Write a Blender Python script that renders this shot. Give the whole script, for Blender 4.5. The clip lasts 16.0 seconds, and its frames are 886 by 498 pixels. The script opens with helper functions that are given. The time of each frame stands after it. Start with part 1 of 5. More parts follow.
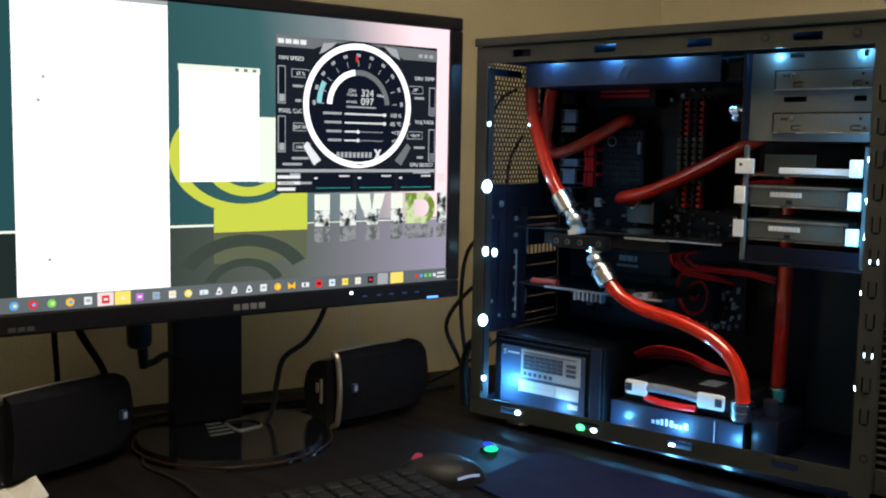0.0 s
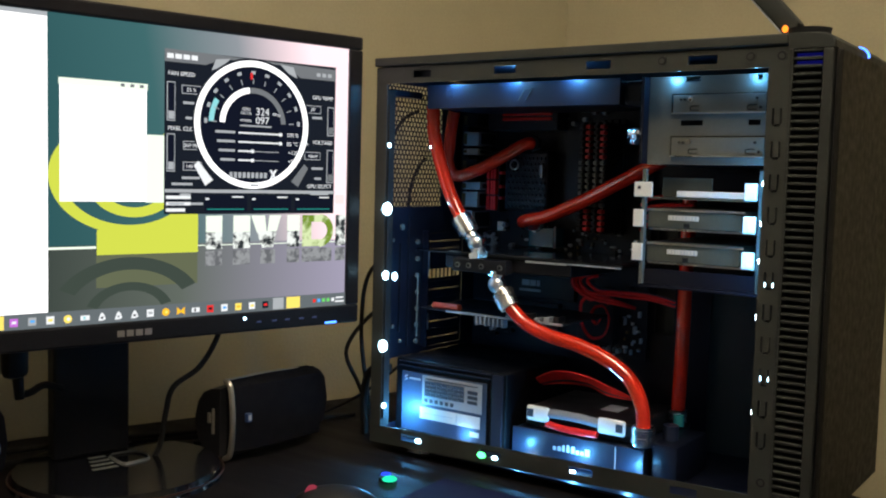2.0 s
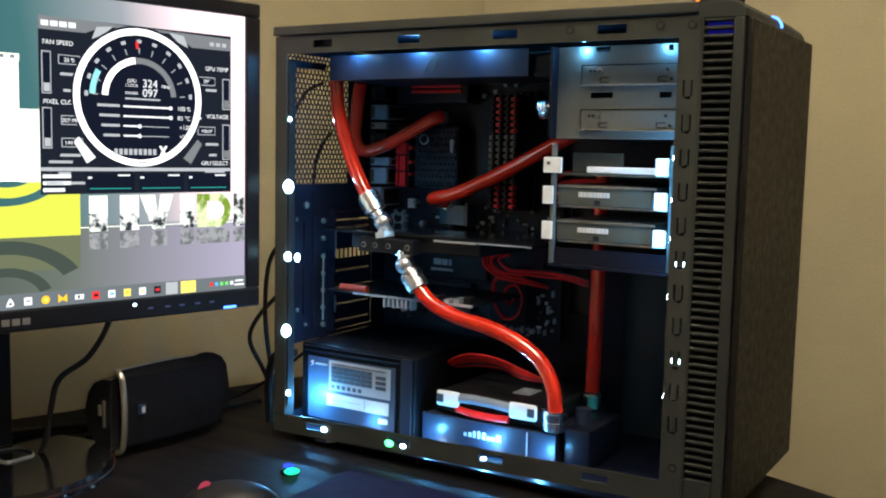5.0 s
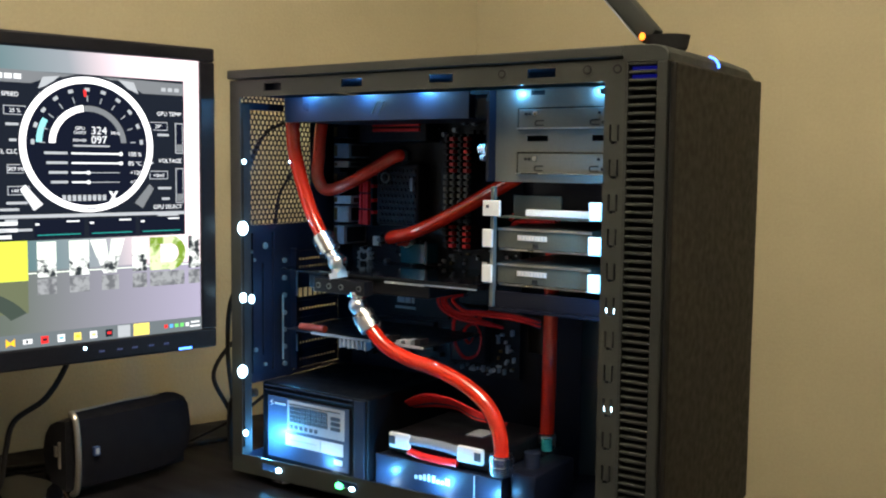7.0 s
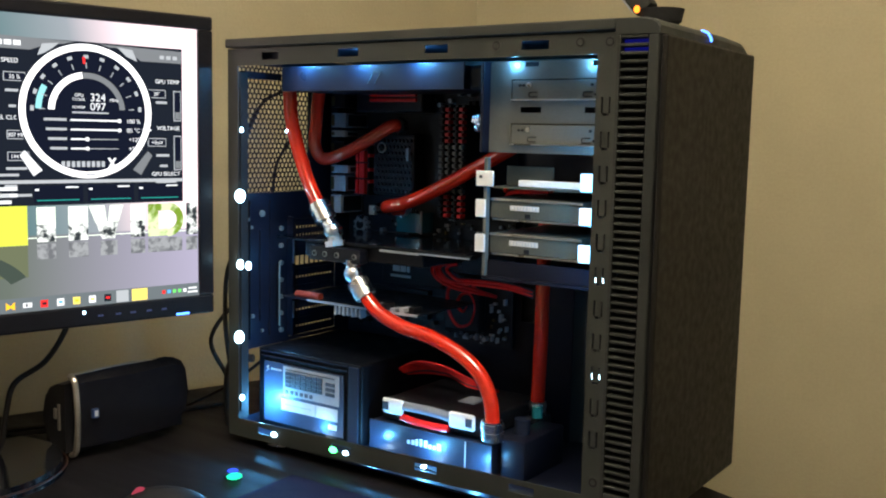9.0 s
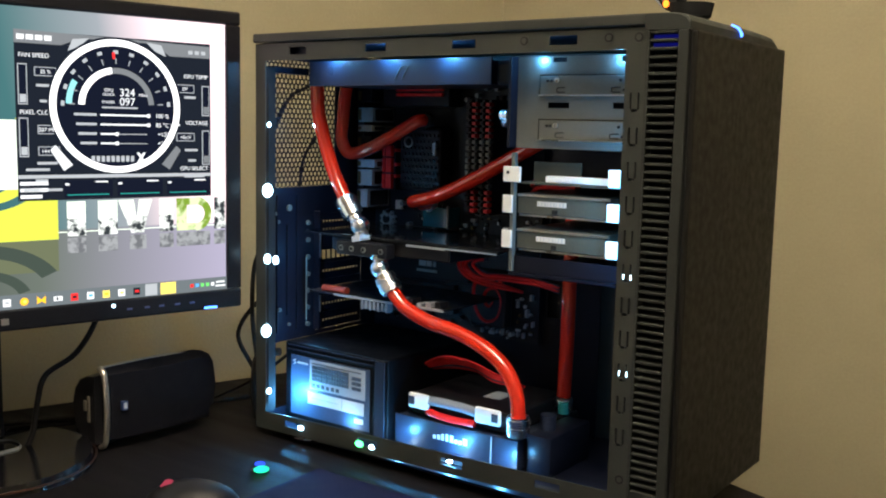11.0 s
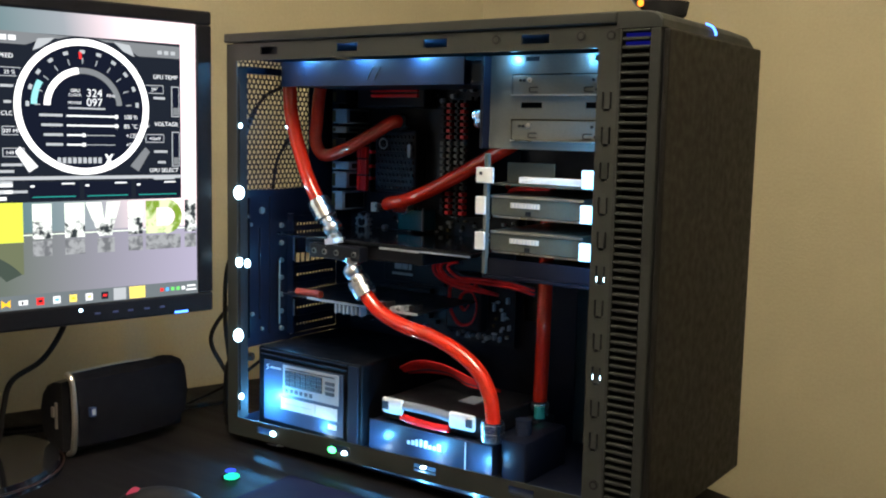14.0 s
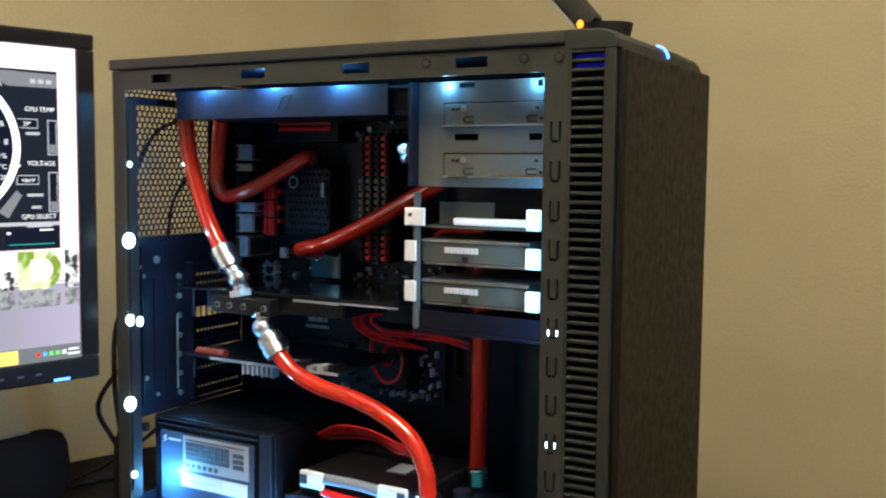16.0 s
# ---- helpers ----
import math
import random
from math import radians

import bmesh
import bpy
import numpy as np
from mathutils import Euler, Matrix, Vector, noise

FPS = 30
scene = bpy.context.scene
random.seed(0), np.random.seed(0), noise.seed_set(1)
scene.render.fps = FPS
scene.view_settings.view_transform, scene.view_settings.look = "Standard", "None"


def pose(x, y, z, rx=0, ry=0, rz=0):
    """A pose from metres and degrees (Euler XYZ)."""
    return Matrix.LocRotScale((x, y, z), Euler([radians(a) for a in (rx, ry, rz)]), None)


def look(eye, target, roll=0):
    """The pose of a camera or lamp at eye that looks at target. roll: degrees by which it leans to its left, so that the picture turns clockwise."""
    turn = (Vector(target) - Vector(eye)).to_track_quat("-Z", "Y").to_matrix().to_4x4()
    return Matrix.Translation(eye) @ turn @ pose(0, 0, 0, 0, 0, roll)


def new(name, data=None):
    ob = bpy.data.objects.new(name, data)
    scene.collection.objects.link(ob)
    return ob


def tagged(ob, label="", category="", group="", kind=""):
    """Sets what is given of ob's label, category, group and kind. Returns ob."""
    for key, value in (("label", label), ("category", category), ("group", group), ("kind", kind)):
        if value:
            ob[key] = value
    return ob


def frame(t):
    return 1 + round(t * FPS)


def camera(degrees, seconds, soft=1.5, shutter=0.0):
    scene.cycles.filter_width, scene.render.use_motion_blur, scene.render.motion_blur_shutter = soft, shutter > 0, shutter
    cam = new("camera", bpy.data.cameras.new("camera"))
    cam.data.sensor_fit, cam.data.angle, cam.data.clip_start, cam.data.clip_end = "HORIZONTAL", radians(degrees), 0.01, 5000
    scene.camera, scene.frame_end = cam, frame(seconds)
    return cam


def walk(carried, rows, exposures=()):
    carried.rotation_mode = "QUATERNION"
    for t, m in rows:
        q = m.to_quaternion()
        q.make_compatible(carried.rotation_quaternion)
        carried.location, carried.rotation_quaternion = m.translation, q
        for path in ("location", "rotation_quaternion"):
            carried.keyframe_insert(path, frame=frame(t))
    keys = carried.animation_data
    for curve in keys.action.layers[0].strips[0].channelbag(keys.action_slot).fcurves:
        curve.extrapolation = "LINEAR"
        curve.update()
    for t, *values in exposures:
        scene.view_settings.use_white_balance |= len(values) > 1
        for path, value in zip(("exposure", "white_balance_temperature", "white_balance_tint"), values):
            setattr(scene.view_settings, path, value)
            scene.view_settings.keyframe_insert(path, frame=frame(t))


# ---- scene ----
cam = camera(48.2, 16.0, soft=2.0, shutter=0.5)
PATH = [
    (0, (0.768, -0.958, 0.323), (-0.524, 0.556, 0.118), 1.0),
    (0.5, (0.769, -0.954, 0.323), (-0.493, 0.587, 0.15), 1.1),
    (1, (0.772, -0.941, 0.317), (-0.427, 0.655, 0.189), 1.2),
    (1.5, (0.77, -0.934, 0.324), (-0.404, 0.679, 0.175), 1.2),
    (2, (0.766, -0.925, 0.317), (-0.395, 0.696, 0.17), 1.5),
    (2.5, (0.769, -0.91, 0.316), (-0.371, 0.727, 0.164), 1.6),
    (3, (0.772, -0.893, 0.32), (-0.331, 0.765, 0.132), 1.3),
    (3.5, (0.77, -0.893, 0.322), (-0.326, 0.773, 0.168), 1.1),
    (4, (0.765, -0.883, 0.315), (-0.314, 0.793, 0.152), 1.3),
    (4.2, (0.756, -0.877, 0.311), (-0.279, 0.824, 0.13), 1.6),
    (6.3, (0.837, -0.81, 0.341), (-0.233, 0.866, 0.13), 0.7),
    (6.5, (0.852, -0.784, 0.34), (-0.205, 0.903, 0.155), 0.7),
    (7, (0.85, -0.8, 0.351), (-0.282, 0.84, 0.181), 0.6),
    (7.5, (0.858, -0.803, 0.347), (-0.274, 0.835, 0.156), 0.1),
    (8, (0.862, -0.798, 0.346), (-0.265, 0.842, 0.146), 0.4),
    (8.5, (0.867, -0.804, 0.35), (-0.268, 0.825, 0.111), 0.9),
    (9, (0.865, -0.807, 0.35), (-0.266, 0.827, 0.123), 1.2),
    (9.5, (0.866, -0.806, 0.354), (-0.269, 0.822, 0.106), 1.3),
    (10, (0.862, -0.808, 0.354), (-0.299, 0.801, 0.102), 1.5),
    (12.5, (0.868, -0.807, 0.352), (-0.303, 0.797, 0.114), 1.2),
    (13, (0.87, -0.803, 0.348), (-0.298, 0.803, 0.113), 1.3),
    (13.5, (0.869, -0.797, 0.349), (-0.287, 0.818, 0.113), 1.3),
    (14, (0.867, -0.786, 0.35), (-0.285, 0.832, 0.115), 1.2),
    (14.5, (0.864, -0.782, 0.349), (-0.278, 0.843, 0.112), 1.3),
    (15, (0.857, -0.77, 0.342), (-0.273, 0.865, 0.111), 1.5),
    (15.5, (0.806, -0.738, 0.346), (-0.239, 0.957, 0.161), 1.3),
    (16, (0.779, -0.704, 0.349), (-0.204, 1.031, 0.19), 0.5),
]
EXPOSURES = [(0.0, 0.15), (1.5, 0.25), (3.0, 0.37), (3.6, 0.56), (4.2, 0.62), (6.3, 0.85), (9.0, 0.80), (14.5, 0.80), (16.0, 0.90)]
walk(cam, [(t, look(eye, target, roll)) for t, eye, target, roll in PATH], EXPOSURES)

# ---- light of the room ----
world = bpy.data.worlds.new("dim_room")
world.use_nodes = True
world.node_tree.nodes["Background"].inputs[0].default_value = (0.9, 0.75, 0.55, 1)
world.node_tree.nodes["Background"].inputs[1].default_value = 0.02
scene.world = world
DESK_Z = -0.02
FLOOR_Z = -0.75
CEIL_Z = 1.70
CORNER = Vector((-0.22, 0.86, 0))
ROOM = Matrix.Translation(CORNER) @ Matrix.Rotation(radians(-8.3), 4, "Z")   # x along the back wall, -y along the left wall
LED_GAIN = 1.45
LED_COLOUR = (0.10, 0.48, 1.0)


def lamp(name, kind, place, energy, colour, size=0.1, target=None):
    data = bpy.data.lights.new(name, kind)
    data.energy, data.color = energy, colour
    if kind == "AREA":
        data.shape, data.size = "DISK", size
    else:
        data.shadow_soft_size = size
    ob = new(name, data)
    ob.matrix_basis = look(place, target) if target else Matrix.Translation(place)
    return ob


# Unseen lamp, added and placed to give the walls their warm light.
ROOM_LAMP = ROOM @ Vector((1.20, -1.36, CEIL_Z - 0.42))
lamp("unseen_room_light_down", "AREA", ROOM_LAMP - Vector((0, 0, 0.012)), 3.4, (1.0, 0.89, 0.72), 0.36, ROOM_LAMP - Vector((0, 0, 1)))
lamp("unseen_room_light_up", "AREA", ROOM_LAMP + Vector((0, 0, 0.062)), 42.0, (1.0, 0.89, 0.72), 0.30, ROOM_LAMP + Vector((0, 0, 1)))


# ---- materials ----
def mat(name, colour, rough=0.5, metal=0.0, vary=0.25, scale=60.0, bump=0.1, coat=0.0, speck=None, transmission=0.0, ior=1.45, spec=0.5, stretch=None):
    """Two scales of colour variation, a gloss that varies and a fine relief."""
    m = bpy.data.materials.new(name)
    m.use_nodes = True
    nt = m.node_tree
    b = nt.nodes["Principled BSDF"]
    tc = nt.nodes.new("ShaderNodeTexCoord")
    fine = nt.nodes.new("ShaderNodeTexNoise")
    fine.inputs["Scale"].default_value, fine.inputs["Detail"].default_value = scale * 6, 4
    broad = nt.nodes.new("ShaderNodeTexNoise")
    broad.inputs["Scale"].default_value, broad.inputs["Detail"].default_value = scale * 0.25, 3
    for n in (fine, broad):
        if stretch:
            mp = nt.nodes.new("ShaderNodeMapping")
            mp.inputs["Scale"].default_value = stretch
            mp.inputs["Rotation"].default_value = (0, 0, radians(20))
            nt.links.new(tc.outputs["Object"], mp.inputs["Vector"])
            nt.links.new(mp.outputs[0], n.inputs["Vector"])
        else:
            nt.links.new(tc.outputs["Object"], n.inputs["Vector"])
    add = nt.nodes.new("ShaderNodeMath")
    add.operation = "ADD"
    nt.links.new(fine.outputs["Fac"], add.inputs[0])
    nt.links.new(broad.outputs["Fac"], add.inputs[1])
    ramp = nt.nodes.new("ShaderNodeMapRange")
    ramp.inputs["From Min"].default_value, ramp.inputs["From Max"].default_value = 0.6, 1.4
    ramp.inputs["To Min"].default_value, ramp.inputs["To Max"].default_value = 1 - vary, 1 + vary
    nt.links.new(add.outputs[0], ramp.inputs["Value"])
    mul = nt.nodes.new("ShaderNodeVectorMath")
    mul.operation = "SCALE"
    mul.inputs[0].default_value = colour
    nt.links.new(ramp.outputs[0], mul.inputs["Scale"])
    nt.links.new(mul.outputs[0], b.inputs["Base Color"])
    rr = nt.nodes.new("ShaderNodeMapRange")
    rr.inputs["From Min"].default_value, rr.inputs["From Max"].default_value = 0.3, 0.7
    rr.inputs["To Min"].default_value, rr.inputs["To Max"].default_value = max(0.02, rough - 0.08), min(1, rough + 0.1)
    nt.links.new(broad.outputs["Fac"], rr.inputs["Value"])
    nt.links.new(rr.outputs[0], b.inputs["Roughness"])
    b.inputs["Metallic"].default_value = metal
    b.inputs["Specular IOR Level"].default_value = spec
    b.inputs["Coat Weight"].default_value = coat
    b.inputs["Coat IOR"].default_value = 1.9 if coat > 0.9 else 1.5
    b.inputs["Transmission Weight"].default_value = transmission
    b.inputs["IOR"].default_value = ior
    if bump:
        bp = nt.nodes.new("ShaderNodeBump")
        bp.inputs["Strength"].default_value, bp.inputs["Distance"].default_value = bump, 0.001
        nt.links.new(fine.outputs["Fac"], bp.inputs["Height"])
        nt.links.new(bp.outputs[0], b.inputs["Normal"])
    return m


def glow(name, colour, strength=1.0):
    m = bpy.data.materials.new(name)
    m.use_nodes = True
    nt = m.node_tree
    nt.nodes.clear()
    e = nt.nodes.new("ShaderNodeEmission")
    e.inputs[0].default_value, e.inputs[1].default_value = (*colour, 1), strength
    o = nt.nodes.new("ShaderNodeOutputMaterial")
    nt.links.new(e.outputs[0], o.inputs[0])
    return m


def wallpaper_glow(name):
    """The desktop picture's ground: teal that pales to pink at one corner, grey-green below the horizon."""
    m = glow(name, (0, 0, 0), 1.25)
    nt = m.node_tree
    e = nt.nodes["Emission"]
    tc = nt.nodes.new("ShaderNodeTexCoord")
    sep = nt.nodes.new("ShaderNodeSeparateXYZ")
    nt.links.new(tc.outputs["Generated"], sep.inputs[0])
    side = nt.nodes.new("ShaderNodeValToRGB")
    cr = side.color_ramp
    cr.elements[0].position, cr.elements[0].color = 0.30, (0.016, 0.060, 0.066, 1)
    cr.elements[1].position, cr.elements[1].color = 1.0, (0.86, 0.64, 0.68, 1)
    k = cr.elements.new(0.62)
    k.color = (0.035, 0.10, 0.105, 1)
    k = cr.elements.new(0.82)
    k.color = (0.20, 0.22, 0.24, 1)
    mix = nt.nodes.new("ShaderNodeMath")
    mix.operation = "MULTIPLY_ADD"
    nt.links.new(sep.outputs[2], mix.inputs[0])
    mix.inputs[1].default_value = 0.10
    nt.links.new(sep.outputs[0], mix.inputs[2])
    nt.links.new(mix.outputs[0], side.inputs[0])
    low = nt.nodes.new("ShaderNodeValToRGB")
    cr = low.color_ramp
    cr.elements[0].position, cr.elements[0].color = 0.2, (0.012, 0.020, 0.018, 1)
    cr.elements[1].position, cr.elements[1].color = 1.0, (0.26, 0.24, 0.32, 1)
    k = cr.elements.new(0.6)
    k.color = (0.085, 0.10, 0.085, 1)
    nt.links.new(sep.outputs[0], low.inputs[0])
    step = nt.nodes.new("ShaderNodeMapRange")
    step.inputs["From Min"].default_value, step.inputs["From Max"].default_value = 0.255, 0.263
    nt.links.new(sep.outputs[2], step.inputs["Value"])
    pick = nt.nodes.new("ShaderNodeMix")
    pick.data_type = "RGBA"
    nt.links.new(step.outputs[0], pick.inputs["Factor"])
    nt.links.new(low.outputs[0], pick.inputs[6])
    nt.links.new(side.outputs[0], pick.inputs[7])
    nt.links.new(pick.outputs[2], e.inputs[0])
    return m


M_WALL = mat("beige_wall_paint", (0.392, 0.353, 0.236), 0.75, vary=0.07, scale=34, bump=0.6)
M_CEIL = mat("ceiling_paint", (0.75, 0.72, 0.66), 0.8, vary=0.04, scale=20)
# Paleness set by how much light the unseen walls should return.
M_BOUNCEWALL = mat("bounce_wall_paint", (0.52, 0.48, 0.42), 0.75, vary=0.05, scale=30, bump=0.25)
M_NAVY = mat("navy_mat_cloth", (0.009, 0.011, 0.042), 0.8, vary=0.35, scale=120, bump=0.6, spec=0.15)
M_FLOOR = mat("brown_carpet", (0.055, 0.042, 0.030), 0.9, vary=0.25, scale=80, bump=0.6)
M_DESK = mat("black_brown_wood", (0.0055, 0.0045, 0.005), 0.60, vary=0.6, scale=16, bump=0.25, spec=0.18, stretch=(1.0, 9.0, 1.0))
# Case, bezel and bay colours are lightened for stronger light on the open side.
M_CASE = mat("side_lit_black_steel", (0.039, 0.0425, 0.039), 0.42, vary=0.12, scale=120, bump=0.12, spec=0.4)
# Inner steel: the case's bluish inside shade is put into this darker colour.
M_CASE_IN = mat("shaded_inner_steel", (0.0068, 0.0080, 0.0150), 0.36, vary=0.18, scale=80, bump=0.08, spec=0.25)
M_BEZEL = mat("side_lit_black_plastic", (0.0285, 0.0315, 0.0290), 0.55, vary=0.12, scale=150, bump=0.15, spec=0.3)
# Door colour stays darker and browner, as its face gets less light.
M_DOOR = mat("shaded_black_door", (0.0105, 0.0095, 0.008), 0.52, vary=0.04, scale=400, bump=0.03, spec=0.25)
M_BAY = mat("dark_grey_bay_steel", (0.118, 0.124, 0.113), 0.40, vary=0.12, scale=100, bump=0.12)
M_PSU = mat("black_crinkle_paint", (0.0030, 0.0034, 0.0050), 0.45, vary=0.3, scale=220, bump=0.25, spec=0.25)
# Dull black for dark parts, and for shade painted into recesses and gaps.
M_VOID = mat("dull_black_and_shade", (0.009, 0.009, 0.010), 0.9, vary=0.3, scale=200)
M_BLACK = mat("black_plastic", (0.012, 0.012, 0.0145), 0.38, vary=0.2, scale=80, bump=0.06, spec=0.25)
M_GLOSS = mat("piano_black_plastic", (0.012, 0.012, 0.015), 0.34, vary=0.2, scale=40, bump=0.0, spec=0.2)
M_BACKPLATE = mat("glossy_black_backplate", (0.006, 0.006, 0.008), 0.10, vary=0.2, scale=40, bump=0.0, spec=0.6)
M_SOFT = mat("black_rubber", (0.014, 0.014, 0.014), 0.6, vary=0.2, scale=80, spec=0.25)
M_CLOTH = mat("black_grille_cloth", (0.0052, 0.0050, 0.0078), 0.85, vary=0.35, scale=260, bump=0.8, spec=0.2)
M_SILVER = mat("silver_trim", (0.52, 0.48, 0.42), 0.34, metal=0.8, vary=0.1, scale=80, bump=0.04)
M_CHROME = mat("nickel_fitting", (0.92, 0.92, 0.93), 0.26, metal=1.0, vary=0.08, scale=90, bump=0.03)
M_STEEL = mat("bare_steel", (0.55, 0.56, 0.58), 0.32, metal=1.0, vary=0.12, scale=70, bump=0.05)
M_TUBE = mat("red_coolant_tube", (0.69, 0.026, 0.009), 0.03, vary=0.10, scale=30, bump=0.0, coat=1.0)
tube_nodes = M_TUBE.node_tree
tube_shader = tube_nodes.nodes["Principled BSDF"]
tube_nodes.links.remove(tube_shader.inputs["Roughness"].links[0])
tube_shader.inputs["Roughness"].default_value = 0.04
tube_shader.inputs["Coat Roughness"].default_value = 0.02
tube_shader.inputs["Coat IOR"].default_value = 1.65
M_RAD = mat("black_radiator_paint", (0.019, 0.024, 0.043), 0.34, vary=0.15, scale=60, bump=0.1)
M_PCB = mat("black_circuit_board", (0.010, 0.012, 0.017), 0.40, vary=0.3, scale=200, bump=0.2, spec=0.3)
M_SINK = mat("black_heatsink", (0.016, 0.016, 0.021), 0.40, metal=0.3, vary=0.2, scale=80, bump=0.08, spec=0.3)
M_RED = mat("red_anodised", (0.80, 0.015, 0.015), 0.40, vary=0.15, scale=60, bump=0.05)
M_REDCORD = mat("red_braided_sleeve", (0.65, 0.012, 0.012), 0.65, vary=0.35, scale=400, bump=0.6)
M_BLKCORD = mat("black_braided_sleeve", (0.030, 0.034, 0.055), 0.65, vary=0.35, scale=400, bump=0.6)
M_CABLE = mat("black_cable", (0.012, 0.011, 0.010), 0.5, vary=0.2, scale=80, spec=0.3)
M_WHITE = mat("white_plastic", (0.88, 0.88, 0.87), 0.42, vary=0.05, scale=60, bump=0.04)
M_PAPER = mat("paper", (0.72, 0.70, 0.66), 0.8, vary=0.06, scale=50, bump=0.15)
M_LABEL = mat("silver_grey_label", (0.40, 0.42, 0.45), 0.45, vary=0.1, scale=80, bump=0.02)
M_LABELBLUE = mat("blue_grey_label", (0.050, 0.075, 0.13), 0.40, vary=0.15, scale=60, bump=0.02)
M_INK = mat("dark_print", (0.05, 0.055, 0.07), 0.5, vary=0.1, scale=60, bump=0.0)
M_INKPALE = mat("pale_print", (0.50, 0.52, 0.55), 0.5, vary=0.1, scale=60, bump=0.0)
M_RAMRED = mat("dull_red_heatsink", (0.50, 0.012, 0.014), 0.45, vary=0.2, scale=80)
M_GREYPORT = mat("grey_port_shell", (0.33, 0.37, 0.43), 0.35, metal=0.15, vary=0.15, scale=60)
M_GREYBAR = mat("grey_translucent_plastic", (0.22, 0.25, 0.30), 0.35, vary=0.15, scale=50)
M_GOLD = mat("gold_contact", (0.16, 0.12, 0.06), 0.4, metal=0.9, vary=0.1, scale=80)
M_DRIVE = mat("dark_drive_shell", (0.085, 0.088, 0.070), 0.42, metal=0.2, vary=0.15, scale=80, bump=0.1)
M_TEAL = mat("teal_glass_fitting", (0.05, 0.42, 0.40), 0.15, vary=0.1, scale=60, bump=0.0, coat=0.5)
# Clear plastic; the cyan of reflected diodes is put into its colour.
M_LEDTINT = mat("led_tinted_plastic", (0.010, 0.10, 0.15), 0.12, vary=0.2, scale=60, bump=0.0, coat=0.6)
M_KEY = mat("black_keycap", (0.009, 0.009, 0.010), 0.5, vary=0.2, scale=80, spec=0.25)
G_LED = glow("led_lens_glow", (0.50, 0.82, 1.0), 9.0)
G_HOT = glow("led_die_glow", (0.60, 0.86, 1.0), 60.0)
G_GREEN = glow("green_led_glow", (0.08, 1.0, 0.25), 4.0)
G_BLUE = glow("blue_led_glow", (0.06, 0.20, 1.0), 4.0)
G_DEEPBLUE = glow("deep_blue_vent_glow", (0.0020, 0.0025, 0.055), 1.0)
G_ORANGE = glow("orange_led_glow", (1.0, 0.22, 0.02), 2.2)
G_WHITE = glow("white_window_glow", (1.0, 1.0, 1.0), 1.25)
G_PAPER = glow("wallpaper_pale_glow", (0.85, 0.95, 0.80), 1.0)
G_PINK = glow("pale_pink_glow", (0.88, 0.72, 0.72), 1.0)
G_LIME = glow("lime_glow", (0.58, 0.64, 0.07), 1.0)
G_LIMEDARK = glow("dim_lime_reflection_glow", (0.046, 0.062, 0.050), 1.0)
G_LIMEFAINT = glow("faint_lime_reflection_glow", (0.115, 0.130, 0.075), 1.0)
G_DARK = glow("dark_panel_glow", (0.010, 0.013, 0.020), 1.0)
G_NAVY = glow("navy_dial_glow", (0.006, 0.008, 0.017), 1.0)
G_GREY = glow("grey_panel_glow", (0.16, 0.17, 0.18), 1.0)
G_MID = glow("mid_grey_glow", (0.38, 0.40, 0.42), 1.0)
G_TEXT = glow("pale_text_glow", (0.80, 0.82, 0.84), 1.0)
G_CYAN = glow("cyan_bar_glow", (0.25, 0.62, 0.66), 1.0)
G_TEALLINE = glow("teal_graph_glow", (0.02, 0.25, 0.22), 1.0)
G_REDPX = glow("red_mark_glow", (0.75, 0.03, 0.03), 1.0)
G_BAR = glow("taskbar_glow", (0.12, 0.14, 0.15), 1.0)
G_ORANGEPX = glow("orange_icon_glow", (0.95, 0.50, 0.03), 1.0)
G_YELLOWPX = glow("yellow_icon_glow", (1.0, 0.75, 0.15), 1.0)
G_BLUEPX = glow("blue_icon_glow", (0.10, 0.40, 0.85), 1.0)
G_PURPLEPX = glow("purple_icon_glow", (0.55, 0.15, 0.65), 1.0)
G_GREENPX = glow("green_icon_glow", (0.15, 0.65, 0.15), 1.0)


def mottled_glow(name, pale, dark, scale):
    """A picture seen small: pale and dark patches."""
    m = glow(name, pale, 1.0)
    nt = m.node_tree
    tc = nt.nodes.new("ShaderNodeTexCoord")
    n = nt.nodes.new("ShaderNodeTexNoise")
    n.inputs["Scale"].default_value, n.inputs["Detail"].default_value = scale, 3
    r = nt.nodes.new("ShaderNodeValToRGB")
    r.color_ramp.elements[0].position, r.color_ramp.elements[0].color = 0.42, (*dark, 1)
    r.color_ramp.elements[1].position, r.color_ramp.elements[1].color = 0.56, (*pale, 1)
    nt.links.new(tc.outputs["Object"], n.inputs["Vector"])
    nt.links.new(n.outputs["Fac"], r.inputs[0])
    nt.links.new(r.outputs[0], nt.nodes["Emission"].inputs[0])
    return m


G_PHOTO = mottled_glow("letter_picture_glow", (0.80, 0.84, 0.80), (0.030, 0.036, 0.040), 110.0)
G_PHOTOLIME = mottled_glow("green_letter_picture_glow", (0.62, 0.72, 0.40), (0.16, 0.26, 0.03), 75.0)
G_PHOTODIM = mottled_glow("letter_reflection_glow", (0.28, 0.29, 0.30), (0.125, 0.13, 0.14), 110.0)
G_WALLPAPER = wallpaper_glow("desktop_picture_glow")


# ---- building helpers ----
def world_of(ob):
    m = ob.matrix_basis.copy()
    while ob.parent:
        ob = ob.parent
        m = ob.matrix_basis @ m
    return m


